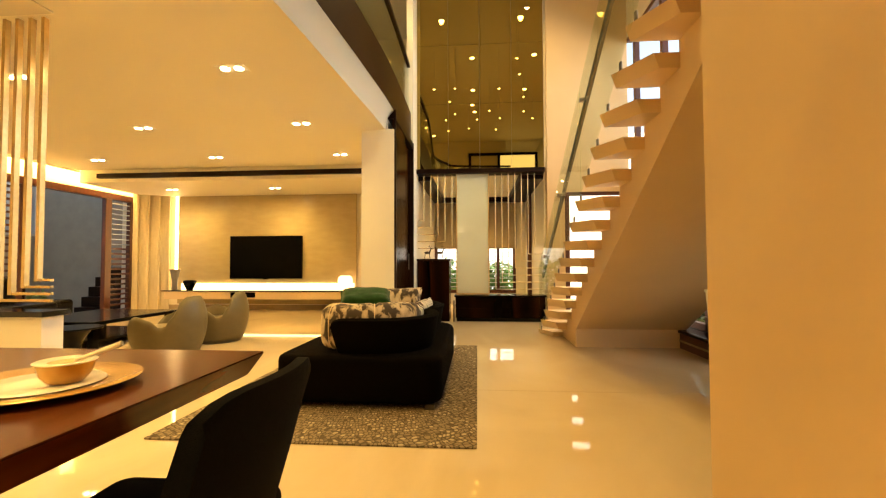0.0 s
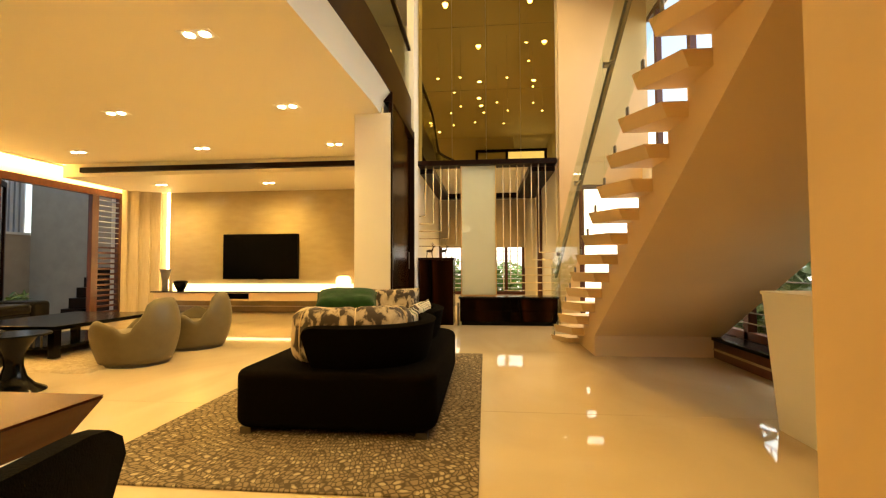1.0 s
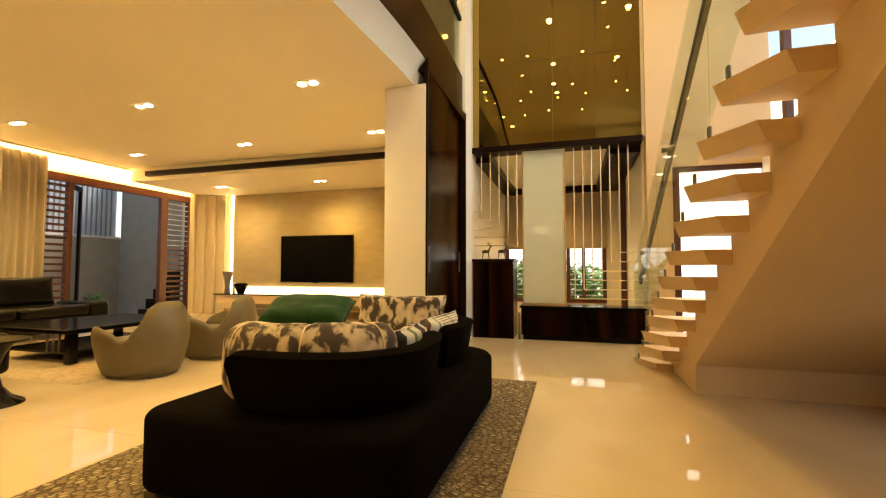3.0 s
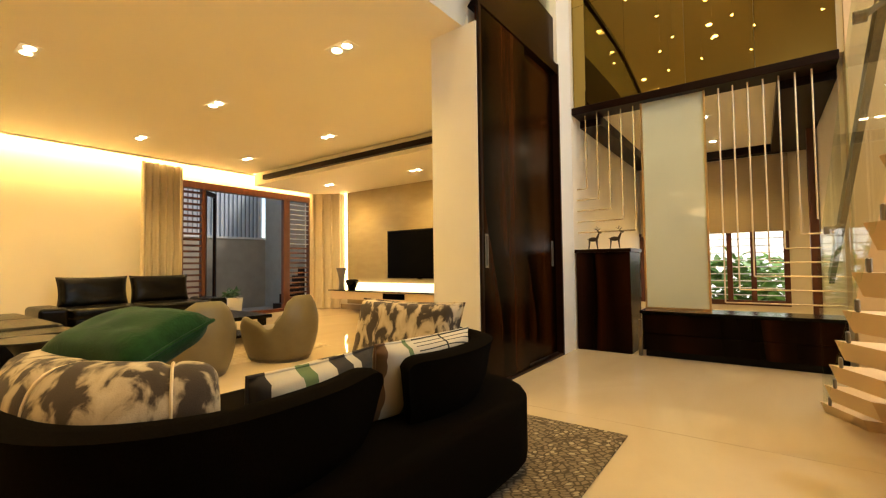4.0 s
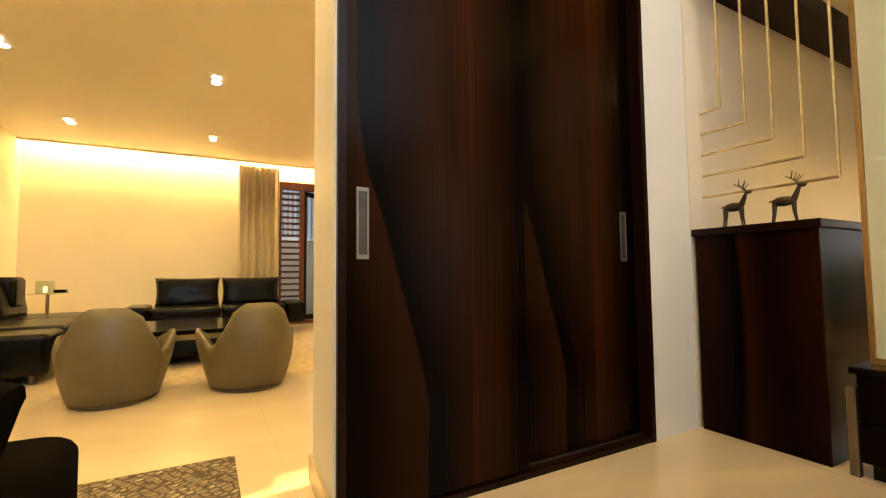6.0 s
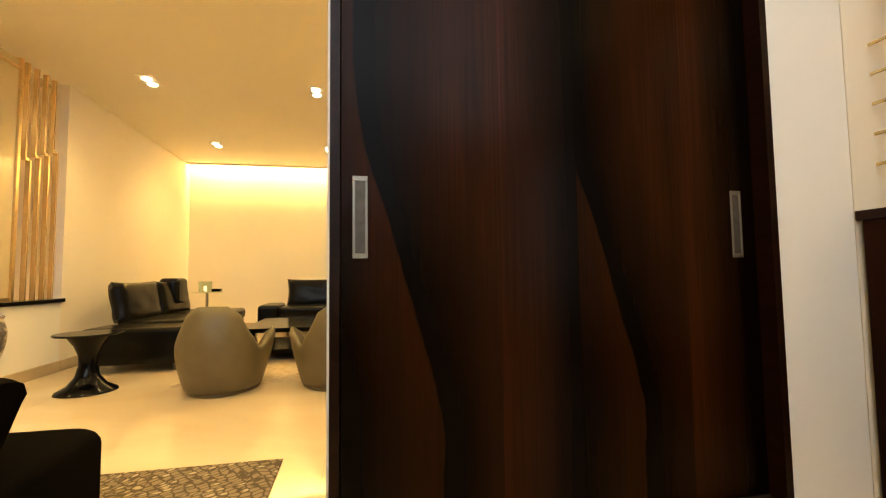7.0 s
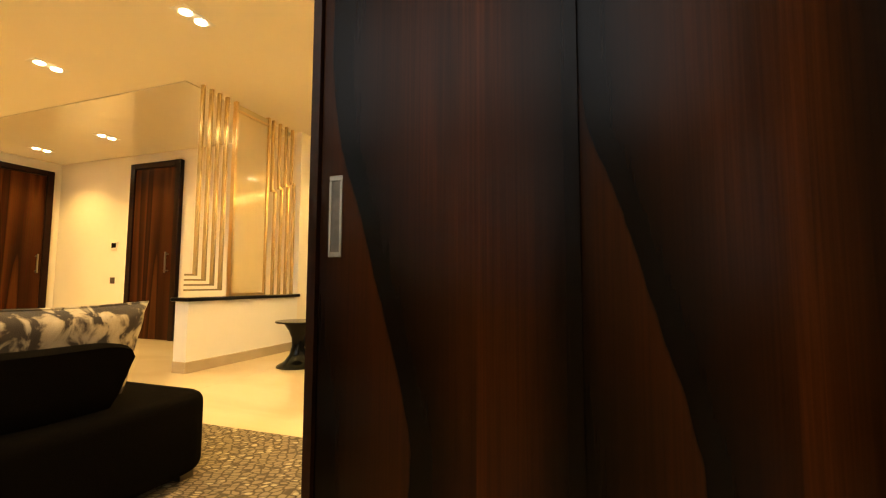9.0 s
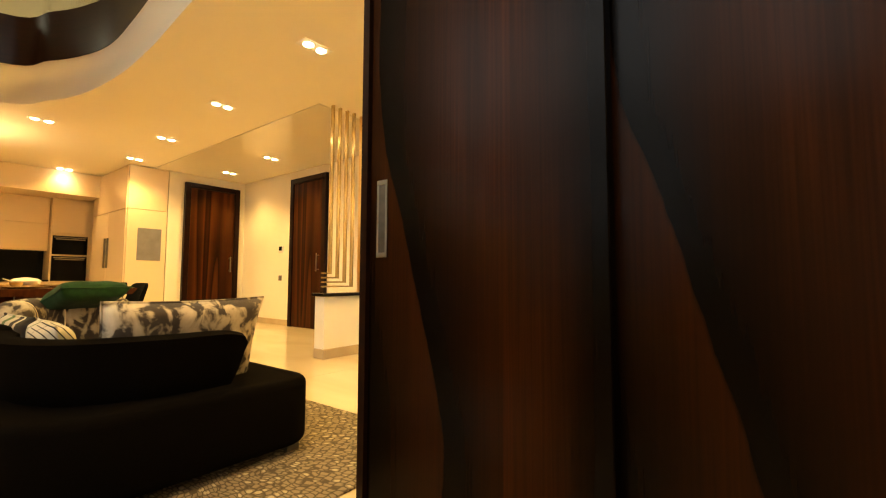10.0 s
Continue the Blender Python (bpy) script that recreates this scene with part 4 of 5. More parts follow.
def rounded_plan(x0, x1, y0, y1, r, n=6, far=None):
    pts = []
    q = far or r
    for cx, cy, a0, r in ((x1 - q, y1 - q, 0, q), (x0 + r, y1 - r, 90, r), (x0 + r, y0 + r, 180, r), (x1 - r, y0 + r, 270, r)):
        for k in range(n + 1):
            a = radians(a0 + 90 * k / n)
            pts.append((cx + r * math.cos(a), cy + r * math.sin(a)))
    return pts


def soft_block(x0, x1, y0, y1, z0, z1, r=0.08, edge=0.03, far=None):
    bm = prism(rounded_plan(x0, x1, y0, y1, r, far=far), z0, z1)
    es = [e for e in bm.edges if abs(e.verts[0].co.z - e.verts[1].co.z) < 1e-6]
    bmesh.ops.bevel(bm, geom=es, offset=edge, segments=4, profile=0.5, affect="EDGES")
    return bm


# ---- carpets ----
rg = thing("carpet", "grey-brown patterned carpet under the island sofa", "carpet")
part("carpet_field", box(-2.04, -0.25, 3.45, 6.22, 0.001, 0.011, 0.003, 1), M["rug"], rg)
rs = thing("shaggy_rug", "pale shaggy rug under the coffee table", "rug")
sb = bmesh.new()
bmesh.ops.create_grid(sb, x_segments=90, y_segments=70, size=0.5)
bmesh.ops.scale(sb, vec=(2.5, 1.95, 1), verts=sb.verts)
bmesh.ops.translate(sb, vec=(-4.82, 6.12, 0), verts=sb.verts)
for v in sb.verts:
    v.co.z = 0.018 + 0.016 * noise.noise((v.co.x * 22, v.co.y * 22, 0)) + 0.006 * noise.noise((v.co.x * 60, v.co.y * 60, 4))
    if abs(v.co.x + 4.82) > 1.24 or abs(v.co.y - 6.12) > 0.965:
        v.co.z = 0.001
part("rug_field", sb, M["shag"], rs, smooth=True)

# ---- island sofa ----
so = thing("island_sofa", "charcoal wool island sofa with two curved backrests", "sofa")
part("seat", soft_block(-1.58, -0.475, 3.97, 5.785, 0.045, 0.345, 0.12, 0.04, far=0.32), M["fabric"], so, smooth=50)
part("backrest", backrest([(-1.235, 4.035), (-0.97, 4.0), (-0.70, 4.08), (-0.535, 4.30), (-0.53, 4.60), (-0.62, 4.87)], 0.345, 0.58, 0.065), M["fabric"], so, smooth=50)
part("backrest", backrest([(-0.60, 4.93), (-0.54, 5.12), (-0.555, 5.38), (-0.68, 5.61), (-0.97, 5.73), (-1.29, 5.73)], 0.345, 0.575, 0.07), M["fabric"], so, smooth=50)
for x, y in ((-1.50, 4.03), (-0.55, 4.03), (-1.50, 5.70), (-0.68, 5.58)):
    part("foot", box(x - 0.03, x + 0.03, y - 0.03, y + 0.03, 0.011, 0.045), M["rail"], so)
def bolster(label, line, z0, z1, thick, material):
    """A long stuffed back cushion that bends along a plan line, quilted into segments."""
    t = thing("bolster", label, "cushion", "cushions on the island sofa")
    pts = curve_points(line, 14)
    n, seg = len(pts), 24
    bm = bmesh.new()
    rings = []
    for i, p in enumerate(pts):
        d = (pts[min(i + 1, n - 1)] - pts[max(i - 1, 0)]).normalized()
        side = Vector((d.y, -d.x))
        u = -1 + 2 * i / (n - 1)
        end = (1 - abs(u) ** 7) ** 0.4
        quilt = 1 - 0.07 * max(0.0, math.cos(u * 3.1416 * 3)) ** 14
        ring = []
        for k in range(seg):
            a = 2 * math.pi * k / seg
            ca, sa = math.cos(a), math.sin(a)
            o = math.copysign(abs(ca) ** 0.75, ca) * thick / 2 * (0.25 + 0.75 * end) * quilt
            h = math.copysign(abs(sa) ** 0.75, sa) * (z1 - z0) / 2 * (0.45 + 0.55 * end) * quilt
            wob = 0.010 * noise.noise((p.x * 6, p.y * 6 + ca, sa * 2))
            ring.append(bm.verts.new((p.x + side.x * (o + wob), p.y + side.y * (o + wob), (z0 + z1) / 2 + h + wob)))
        rings.append(ring)
    for a, b in zip(rings, rings[1:]):
        for k in range(seg):
            j = (k + 1) % seg
            bm.faces.new((a[k], a[j], b[j], b[k]))
    bm.faces.new(rings[0]), bm.faces.new(rings[-1][::-1])
    bmesh.ops.recalc_face_normals(bm, faces=bm.faces)
    part("cover", bm, material, t, smooth=80)
    for q in (1 / 6, 0.5, 5 / 6):
        p = rings_at(pts, q)
        d = (rings_at(pts, q + 0.02) - rings_at(pts, q - 0.02)).normalized()
        side = Vector((d.y, -d.x, 0))
        ring = []
        for k in range(28):
            a = 2 * math.pi * k / 28
            ca, sa = math.cos(a), math.sin(a)
            ring.append(Vector((p.x, p.y, (z0 + z1) / 2)) + side * math.copysign(abs(ca) ** 0.75, ca) * thick * 0.475 + Vector((0, 0, math.copysign(abs(sa) ** 0.75, sa) * (z1 - z0) * 0.475)))
        part("seam", seam_tube(ring, 0.0035), M["rod"], t, "pale stitched seam")
    return t


def rings_at(pts, q):
    return pts[min(max(int(round(q * (len(pts) - 1))), 0), len(pts) - 1)]


def seam_tube(ring, r):
    bm = bmesh.new()
    for a, b in zip(ring, ring[1:] + ring[:1]):
        add_cyl(bm, a, b, r, seg=5)
    return bm


bolster("long quilted ikat back cushion in charcoal and cream", [(-1.305, 4.215), (-1.16, 4.175), (-0.95, 4.18), (-0.79, 4.26), (-0.725, 4.40)], 0.35, 0.672, 0.20, M["hide"])
pillow("cushion", "plump green velvet cushion lying on another cushion", (-1.05, 4.32, 0.69), 15, 0.36, 0.24, 0.12, M["green"], tilt=-68)
pillow("cushion", "large boxy ikat cushion leaning on the curved back", (-1.115, 5.505, 0.515), 2, 0.64, 0.39, 0.15, M["hide"], tilt=-17, power=0.22)
pillow("cushion", "cream cushion with black stripes on the sofa", (-0.75, 5.19, 0.475), 86, 0.52, 0.28, 0.13, M["stripe"], tilt=12)
pillow("cushion", "printed cushion in black and cream on the sofa", (-0.745, 4.68, 0.475), 94, 0.46, 0.28, 0.12, M["photo"], tilt=12)

# ---- armchairs ----
def armchair():
    a = thing("armchair", "taupe leather tub armchair with flared arms", "armchair", "tub armchairs")
    n, m = 64, 10
    def rim(t):
        """Rim height round the chair; 0 is the middle of the back."""
        d = abs(t)
        pts = ((0, 0.61), (22, 0.607), (36, 0.57), (52, 0.42), (63, 0.325), (70, 0.31), (86, 0.385), (105, 0.425), (124, 0.38), (146, 0.26), (180, 0.22))
        for (d0, h0), (d1, h1) in zip(pts, pts[1:]):
            if d <= d1:
                s = (d - d0) / (d1 - d0)
                s = s * s * (3 - 2 * s)
                return h0 + (h1 - h0) * s
        return 0.24
    def radius(z, t):
        s = min(z / 0.34, 1)
        r = 0.285 + 0.088 * math.sin(s * math.pi / 2) ** 0.9 - 0.05 * max(0, (z - 0.38) / 0.22) ** 1.5
        lobe = max(0.0, 1 - abs(abs(t) - 103) / 34)
        return r + 0.045 * lobe * max(0, (z - 0.15) / 0.27) ** 1.3
    bm = bmesh.new()
    outer, inner = [], []
    for k in range(n):
        t = -180 + 360 * k / n
        a0 = radians(t)
        h = rim(t)
        col, col2 = [], []
        for j in range(m + 1):
            z = 0.03 + (h - 0.03) * j / m
            r = radius(z, t) - (0.012 if j == m else 0)
            col.append(bm.verts.new((r * math.cos(a0) * 1.02, r * math.sin(a0), z)))
        for j in range(4):
            z = h + 0.004 - (h - 0.22) * j / 3
            r = radius(z, t) - (0.035 if j == 0 else 0.06)
            col2.append(bm.verts.new((r * math.cos(a0) * 1.02, r * math.sin(a0), z)))
        outer.append(col), inner.append(col2)
    for k in range(n):
        q = (k + 1) % n
        for j in range(m):
            bm.faces.new((outer[k][j], outer[q][j], outer[q][j + 1], outer[k][j + 1]))
        bm.faces.new((outer[k][m], outer[q][m], inner[q][0], inner[k][0]))
        for j in range(3):
            bm.faces.new((inner[k][j], inner[q][j], inner[q][j + 1], inner[k][j + 1]))
    bm.faces.new([outer[k][0] for k in range(n)][::-1])
    bmesh.ops.recalc_face_normals(bm, faces=bm.faces)
    part("shell", bm, M["taupe"], a, smooth=70)
    part("seat_cushion", soft_block(-0.27, 0.22, -0.24, 0.24, 0.20, 0.30, 0.15, 0.035), M["taupe"], a, smooth=60)
    part("base_ring", lathe([(0.275, 0.0), (0.29, 0.006), (0.29, 0.022), (0.28, 0.03)], 40), M["rail"], a, "dark swivel base ring", smooth=True)
    sm = bmesh.new()
    for j in range(m):
        z0, z1 = 0.04 + 0.053 * j, 0.04 + 0.053 * (j + 1)
        add_cyl(sm, (radius(z0, 60) * 0.51 * 1.02, radius(z0, 60) * 0.862, z0), (radius(z1, 60) * 0.51 * 1.02, radius(z1, 60) * 0.862, z1), 0.0025, seg=5) if z1 < 0.45 else None
    part("seam", sm, M["taupe"], a)
    for c in a.children:
        c.data.transform(Matrix.Diagonal((1.02, 0.84, 1.0, 1.0)))
    return a


ac = armchair()
ac.matrix_basis = spot(-3.49, 5.58, 0.0, -1)
copy_thing(ac, spot(-3.47, 6.38, 0.0, 12))

# ---- leather sofas ----
def leather_sofa(length, depth, label, arm=0.0):
    """Faces +y, back at y = 0, starts at x = 0."""
    s = thing("leather_sofa", label, "sofa", "black leather sofas")
    half = length / 2
    part("base", soft_block(0.02, length - 0.02, 0.08, depth - 0.02, 0.07, 0.28, 0.04, 0.02), M["leather"], s, smooth=50)
    for k in range(2):
        part("seat_cushion", soft_block(k * half + 0.006, (k + 1) * half - 0.006, 0.14, depth, 0.27, 0.405, 0.06, 0.045), M["leather"], s, smooth=60)
        b = cushion(half - 0.015, 0.42, 0.17, power=0.22)
        bmesh.ops.rotate(b, cent=(0, 0, 0), matrix=Matrix.Rotation(radians(10), 3, "X"), verts=b.verts)
        bmesh.ops.translate(b, vec=((k + 0.5) * half, 0.13, 0.575), verts=b.verts)
        part("back_cushion", b, M["leather"], s, smooth=70)
    for x in (0.1, half, length - 0.1):
        part("leg", cyl((x, depth - 0.12, 0.0), (x, depth - 0.12, 0.13), 0.015, seg=10), M["steel"], s, "steel leg")
        part("leg", cyl((x, 0.15, 0.0), (x, 0.15, 0.13), 0.015, seg=10), M["steel"], s)
    if arm:
        for x0, x1 in ((-arm, -0.005), (length + 0.005, length + arm)):
            part("armrest", soft_block(x0, x1, 0.1, depth - 0.05, 0.14, 0.43, 0.05, 0.05), M["leather"], s, "wide flat armrest")
    return s


s2 = leather_sofa(1.62, 0.85, "black leather two-seat sofa before the cream wall", 0.28)
s2.matrix_basis = spot(-7.12, 7.10, 0, -90)
s3 = leather_sofa(1.75, 0.9, "black leather sofa beside the low wall with draped backs")
s3.matrix_basis = spot(-6.40, 4.15, 0, 0)
part("chaise", soft_block(1.755, 2.22, 0.08, 0.92, 0.07, 0.385, 0.06, 0.045), M["leather"], s3, "flat leather chaise end", smooth=60)
for y in (0.2, 0.8):
    part("leg", cyl((2.12, y, 0.0), (2.12, y, 0.13), 0.015, seg=10), M["steel"], s3)
part("throw", soft_block(0.25, 0.62, 0.03, 0.26, 0.50, 0.815, 0.08, 0.05), M["leather"], s3, "dark leather headrest roll", smooth=60)

# ---- coffee table ----
cf = thing("coffee_table", "low glossy black coffee table on the shaggy rug", "coffee table")
part("top", box(-5.35, -4.25, 5.5, 6.8, 0.30, 0.34, 0.004, 1), M["black"], cf)
part("shelf", box(-5.25, -4.35, 5.6, 6.7, 0.10, 0.13, 0.004, 1), M["black"], cf)
for x, y in ((-5.27, 5.58), (-4.33, 5.58), (-5.27, 6.72), (-4.33, 6.72)):
    part("leg", box(x - 0.035, x + 0.035, y - 0.035, y + 0.035, 0.03, 0.30), M["black"], cf)
for i in range(3):
    part("steel_bar", box(-4.60 + 0.08 * i, -4.585 + 0.08 * i, 5.545, 5.555, 0.13, 0.30), M["steel"], cf)

# ---- side tables ----
st = thing("side_table", "black hourglass pedestal side table beside the leather sofa", "side table", at=(-3.62, 4.62, 0))
part("pedestal", lathe([(0.19, 0.0), (0.185, 0.012), (0.12, 0.05), (0.075, 0.11), (0.055, 0.19), (0.058, 0.26), (0.085, 0.33), (0.12, 0.38), (0.13, 0.395)], 36), M["black"], st, smooth=60)
part("top", lathe([(0.13, 0.395), (0.205, 0.405), (0.21, 0.412), (0.205, 0.42)], 40), M["black"], st, smooth=30)
ct2 = thing("corner_table", "small glass corner table between the leather sofas", "side table", at=(-6.88, 4.40, 0))
part("top", lathe([(0.20, 0.60), (0.205, 0.607), (0.20, 0.614)], 32), M["clear"], ct2, "round glass top")
part("stem", cyl((0, 0, 0.02), (0, 0, 0.60), 0.018), M["steel"], ct2)
part("foot", lathe([(0.16, 0.0), (0.16, 0.012), (0.03, 0.022)], 28), M["steel"], ct2)
hl = thing("hurricane_lamp", "clear glass hurricane lamp with a small flame light", "lamp", at=(-6.86, 4.38, 0.614))
part("glass_cylinder", lathe([(0.085, 0.0), (0.09, 0.01), (0.09, 0.15), (0.086, 0.15), (0.086, 0.012)], 24), M["clear"], hl, smooth=40)
part("candle", cyl((0, 0, 0.012), (0, 0, 0.08), 0.02, seg=12), M["candle"], hl)
bk = thing("dark_box", "small flat black box on the glass corner table", "box", at=(-6.98, 4.50, 0.614))
part("body", box(-0.05, 0.05, -0.06, 0.06, 0.0, 0.04, 0.004, 1), M["black"], bk)

# ---- television wall ----
setting("wall_panel", box(-6.57, -2.71, 9.995, 10.018, 0.12, 2.389, 0.003, 1), M["panel"], "satin gold-grey panelling behind the television", category="wall panel")
tv = thing("television", "large black wall-mounted flat television", "television")
part("body", box(-5.385, -3.845, 9.935, 9.992, 0.645, 1.53, 0.006, 2), M["black"], tv)
part("screen", box(-5.37, -3.86, 9.931, 9.934, 0.665, 1.515), M["screen"], tv, "dark glass screen")
part("sensor", box(-4.66, -4.56, 9.93, 9.95, 0.632, 0.644), M["black"], tv)
tc_ = thing("television_console", "long floating console with black top and cream front", "console")
part("top", box(-6.57, -2.45, 9.50, 9.985, 0.405, 0.425, 0.003, 1), M["granite"], tc_, "thin black stone top")
part("body", box(-6.53, -2.47, 9.54, 9.985, 0.25, 0.404, 0.003, 1), M["cream"], tc_)
part("device_slot", box(-5.13, -4.62, 9.535, 9.60, 0.285, 0.385), M["black"], tc_, "black media recess")
part("backlight", box(-6.45, -2.75, 9.95, 9.984, 0.426, 0.55), glow("console_glow", (1.0, 0.80, 0.46), 1.5), tc_, "warm lit diffuser strip")
v1 = thing("flared_vase", "grey flared ceramic vase on the console", "vase", at=(-6.43, 9.72, 0.425))
part("body", lathe([(0.055, 0.0), (0.06, 0.01), (0.05, 0.1), (0.055, 0.2), (0.08, 0.33), (0.105, 0.42), (0.10, 0.42), (0.05, 0.2), (0.045, 0.03)], 28), M["vase"], v1, smooth=50)
v2 = thing("bowl_vase", "squat black ceramic vase on the console", "vase", at=(-6.08, 9.68, 0.425))
part("body", lathe([(0.055, 0.0), (0.06, 0.008), (0.10, 0.09), (0.125, 0.16), (0.12, 0.19), (0.09, 0.20), (0.085, 0.20), (0.11, 0.16), (0.05, 0.02)], 28), M["black"], v2, smooth=50)
# a white vase; its brightness is put in as emission
v3 = thing("lit_vase", "small white ceramic vase on the console with its lit look put in as glow", "lamp", at=(-2.86, 9.72, 0.425))
part("body", lathe([(0.11, 0.0), (0.125, 0.012), (0.145, 0.12), (0.145, 0.20), (0.125, 0.26), (0.09, 0.285), (0.08, 0.285)], 28), M["candle"], v3, smooth=50)

# ---- dining ----
dt = thing("dining_table", "long polished reddish-brown timber dining table", "dining table")
tt = prism([(-0.86, -0.3), (-0.86, 2.44), (-1.9, 2.44), (-1.9, -0.3)], 0.627, 0.69)
for v in tt.verts:
    if v.co.z < 0.65:
        v.co.x += 0.035 if v.co.x < -1.3 else -0.035
        v.co.y += -0.035 if v.co.y > 1 else 0.035
bmesh.ops.bevel(tt, geom=tt.edges[:], offset=0.004, segments=2, affect="EDGES")
part("tabletop", tt, M["table"], dt)
for y in (0.2, 1.8):
    part("leg", box(-1.55, -1.10, y - 0.05, y + 0.05, 0.0, 0.622, 0.005, 1), M["table"], dt)


def dining_chair():
    """Faces +x towards the table; the back stands at x = 0."""
    c = thing("dining_chair", "black upholstered dining chair with a tall curved back", "chair", "chairs round the dining table")
    part("seat", soft_block(0.02, 0.44, -0.20, 0.20, 0.36, 0.43, 0.05, 0.025), M["blackfabric"], c, smooth=50)
    bb = bmesh.new()
    n = 12
    rings = []
    for i in range(n + 1):
        u = -1 + 2 * i / n
        y = 0.205 * u
        bow = 0.045 * u * u
        top = 0.735 - 0.03 * abs(u) ** 6
        rings.append([bb.verts.new((x + bow, y, z)) for x, z in ((0.02, 0.36), (-0.035, 0.55), (-0.075, top - 0.02), (-0.07, top), (-0.045, top), (-0.035, top - 0.02), (0.01, 0.55), (0.06, 0.36))])
    for a, b in zip(rings, rings[1:]):
        for k in range(8):
            j = (k + 1) % 8
            bb.faces.new((a[k], a[j], b[j], b[k]))
    bb.faces.new(rings[0]), bb.faces.new(rings[-1][::-1])
    bmesh.ops.recalc_face_normals(bb, faces=bb.faces)
    part("backrest", bb, M["blackfabric"], c, smooth=60)
    for x, y in ((0.06, -0.17), (0.06, 0.17), (0.40, -0.17), (0.40, 0.17)):
        part("leg", cyl((x, y, 0.0), (x, y, 0.37), 0.012, 0.016, seg=8), M["black"], c)
    return c


ch = dining_chair()
ch.matrix_basis = spot(-0.675, 2.03, 0.0, 180)
for x, y, r in ((-0.60, 0.55, 180), (-0.60, -0.1, 180), (-2.05, 1.95, 0), (-2.05, 1.3, 0), (-2.05, 0.65, 0), (-2.05, 0.0, 0)):
    copy_thing(ch, spot(x, y, 0, r))
M["gold"] = mat("gold_glaze", (0.62, 0.38, 0.12), 0.22, 0.5, alt=(0.50, 0.28, 0.08), scale=12)
pl = thing("charger_plate", "gold-rimmed charger plate on the dining table", "plate", "table settings", (-1.125, 2.03, 0.691))
part("plate", lathe([(0.10, 0.0), (0.105, 0.003), (0.165, 0.013), (0.17, 0.016), (0.165, 0.018), (0.105, 0.009), (0.10, 0.009)], 40), M["gold"], pl, "gold glazed rim", smooth=40)
part("inner_plate", lathe([(0.10, 0.010), (0.105, 0.012), (0.10, 0.015), (0.05, 0.012)], 36), M["ceramic"], pl, "white inner plate", smooth=40)
bw = thing("soup_bowl", "gold soup bowl with white inside on a plate", "bowl", "table settings", (-1.075, 2.03, 0.705))
part("bowl", lathe([(0.024, 0.0), (0.032, 0.003), (0.043, 0.018), (0.048, 0.038), (0.050, 0.042)], 32), M["gold"], bw, smooth=40)
part("bowl_rim", lathe([(0.050, 0.041), (0.053, 0.0435), (0.050, 0.045), (0.015, 0.040)], 32), M["ceramic"], bw, "white glazed inside", smooth=40)
part("spoon", cyl((0.02, 0.0, 0.044), (0.095, 0.03, 0.074), 0.004, 0.006, seg=8), M["ceramic"], bw, "white porcelain spoon")
for x, y in ((-1.2, 1.3), (-1.2, 0.6), (-1.5, 1.7), (-1.5, 1.0)):
    copy_thing(pl, spot(x, y, 0.691))
cb = thing("serving_bowl", "white lidded serving bowl on the dining table", "bowl", at=(-1.3, 0.95, 0.691))
part("bowl", lathe([(0.06, 0.0), (0.12, 0.03), (0.135, 0.06), (0.10, 0.085), (0.02, 0.10)], 28), M["ceramic"], cb, smooth=60)

# ---- deer figurines ----
def deer():
    bm = bmesh.new()
    def blob(c, r):
        m = Matrix.Translation(c) @ Matrix.Diagonal((*r, 1))
        bmesh.ops.create_uvsphere(bm, u_segments=12, v_segments=8, radius=1, matrix=m)
    blob((0, 0, 0.125), (0.06, 0.022, 0.028))
    add_cyl(bm, (0.045, 0, 0.13), (0.072, 0, 0.195), 0.018, 0.010, 8)
    blob((0.085, 0, 0.205), (0.024, 0.011, 0.012))
    for x, f in ((0.045, 0.012), (-0.045, -0.012)):
        for y in (-0.012, 0.012):
            add_cyl(bm, (x, y, 0.115), (x + f * 0.2, y, 0.06), 0.010, 0.006, 7)
            add_cyl(bm, (x + f * 0.2, y, 0.062), (x + f, y, 0.0), 0.006, 0.004, 7)
    for s in (-1, 1):
        add_cyl(bm, (0.075, 0.006 * s, 0.212), (0.045, 0.022 * s, 0.245), 0.004, 0.003, 6)
        add_cyl(bm, (0.045, 0.022 * s, 0.245), (0.055, 0.034 * s, 0.285), 0.003, 0.002, 6)
        add_cyl(bm, (0.05, 0.020 * s, 0.24), (0.02, 0.030 * s, 0.262), 0.003, 0.002, 6)
        add_cyl(bm, (0.06, 0.012 * s, 0.23), (0.085, 0.022 * s, 0.262), 0.003, 0.002, 6)
    add_cyl(bm, (-0.058, 0, 0.135), (-0.072, 0, 0.125), 0.006, 0.002, 6)
    bmesh.ops.scale(bm, vec=(0.82, 0.82, 0.82), verts=bm.verts)
    ob = new("deer_figurine", mesh_of("deer_figurine", bm, mat("dark_bronze", (0.05, 0.035, 0.02), 0.35, 0.8, alt=(0.09, 0.06, 0.03), scale=30), 60))
    return tagged(ob, "small dark bronze deer figurine on the console cabinet", "figurine", "deer figurines")


d1 = deer()
d1.matrix_basis = spot(-1.07, 8.42, 1.02, 0)
copy_thing(d1, spot(-0.86, 8.44, 1.02, 6))

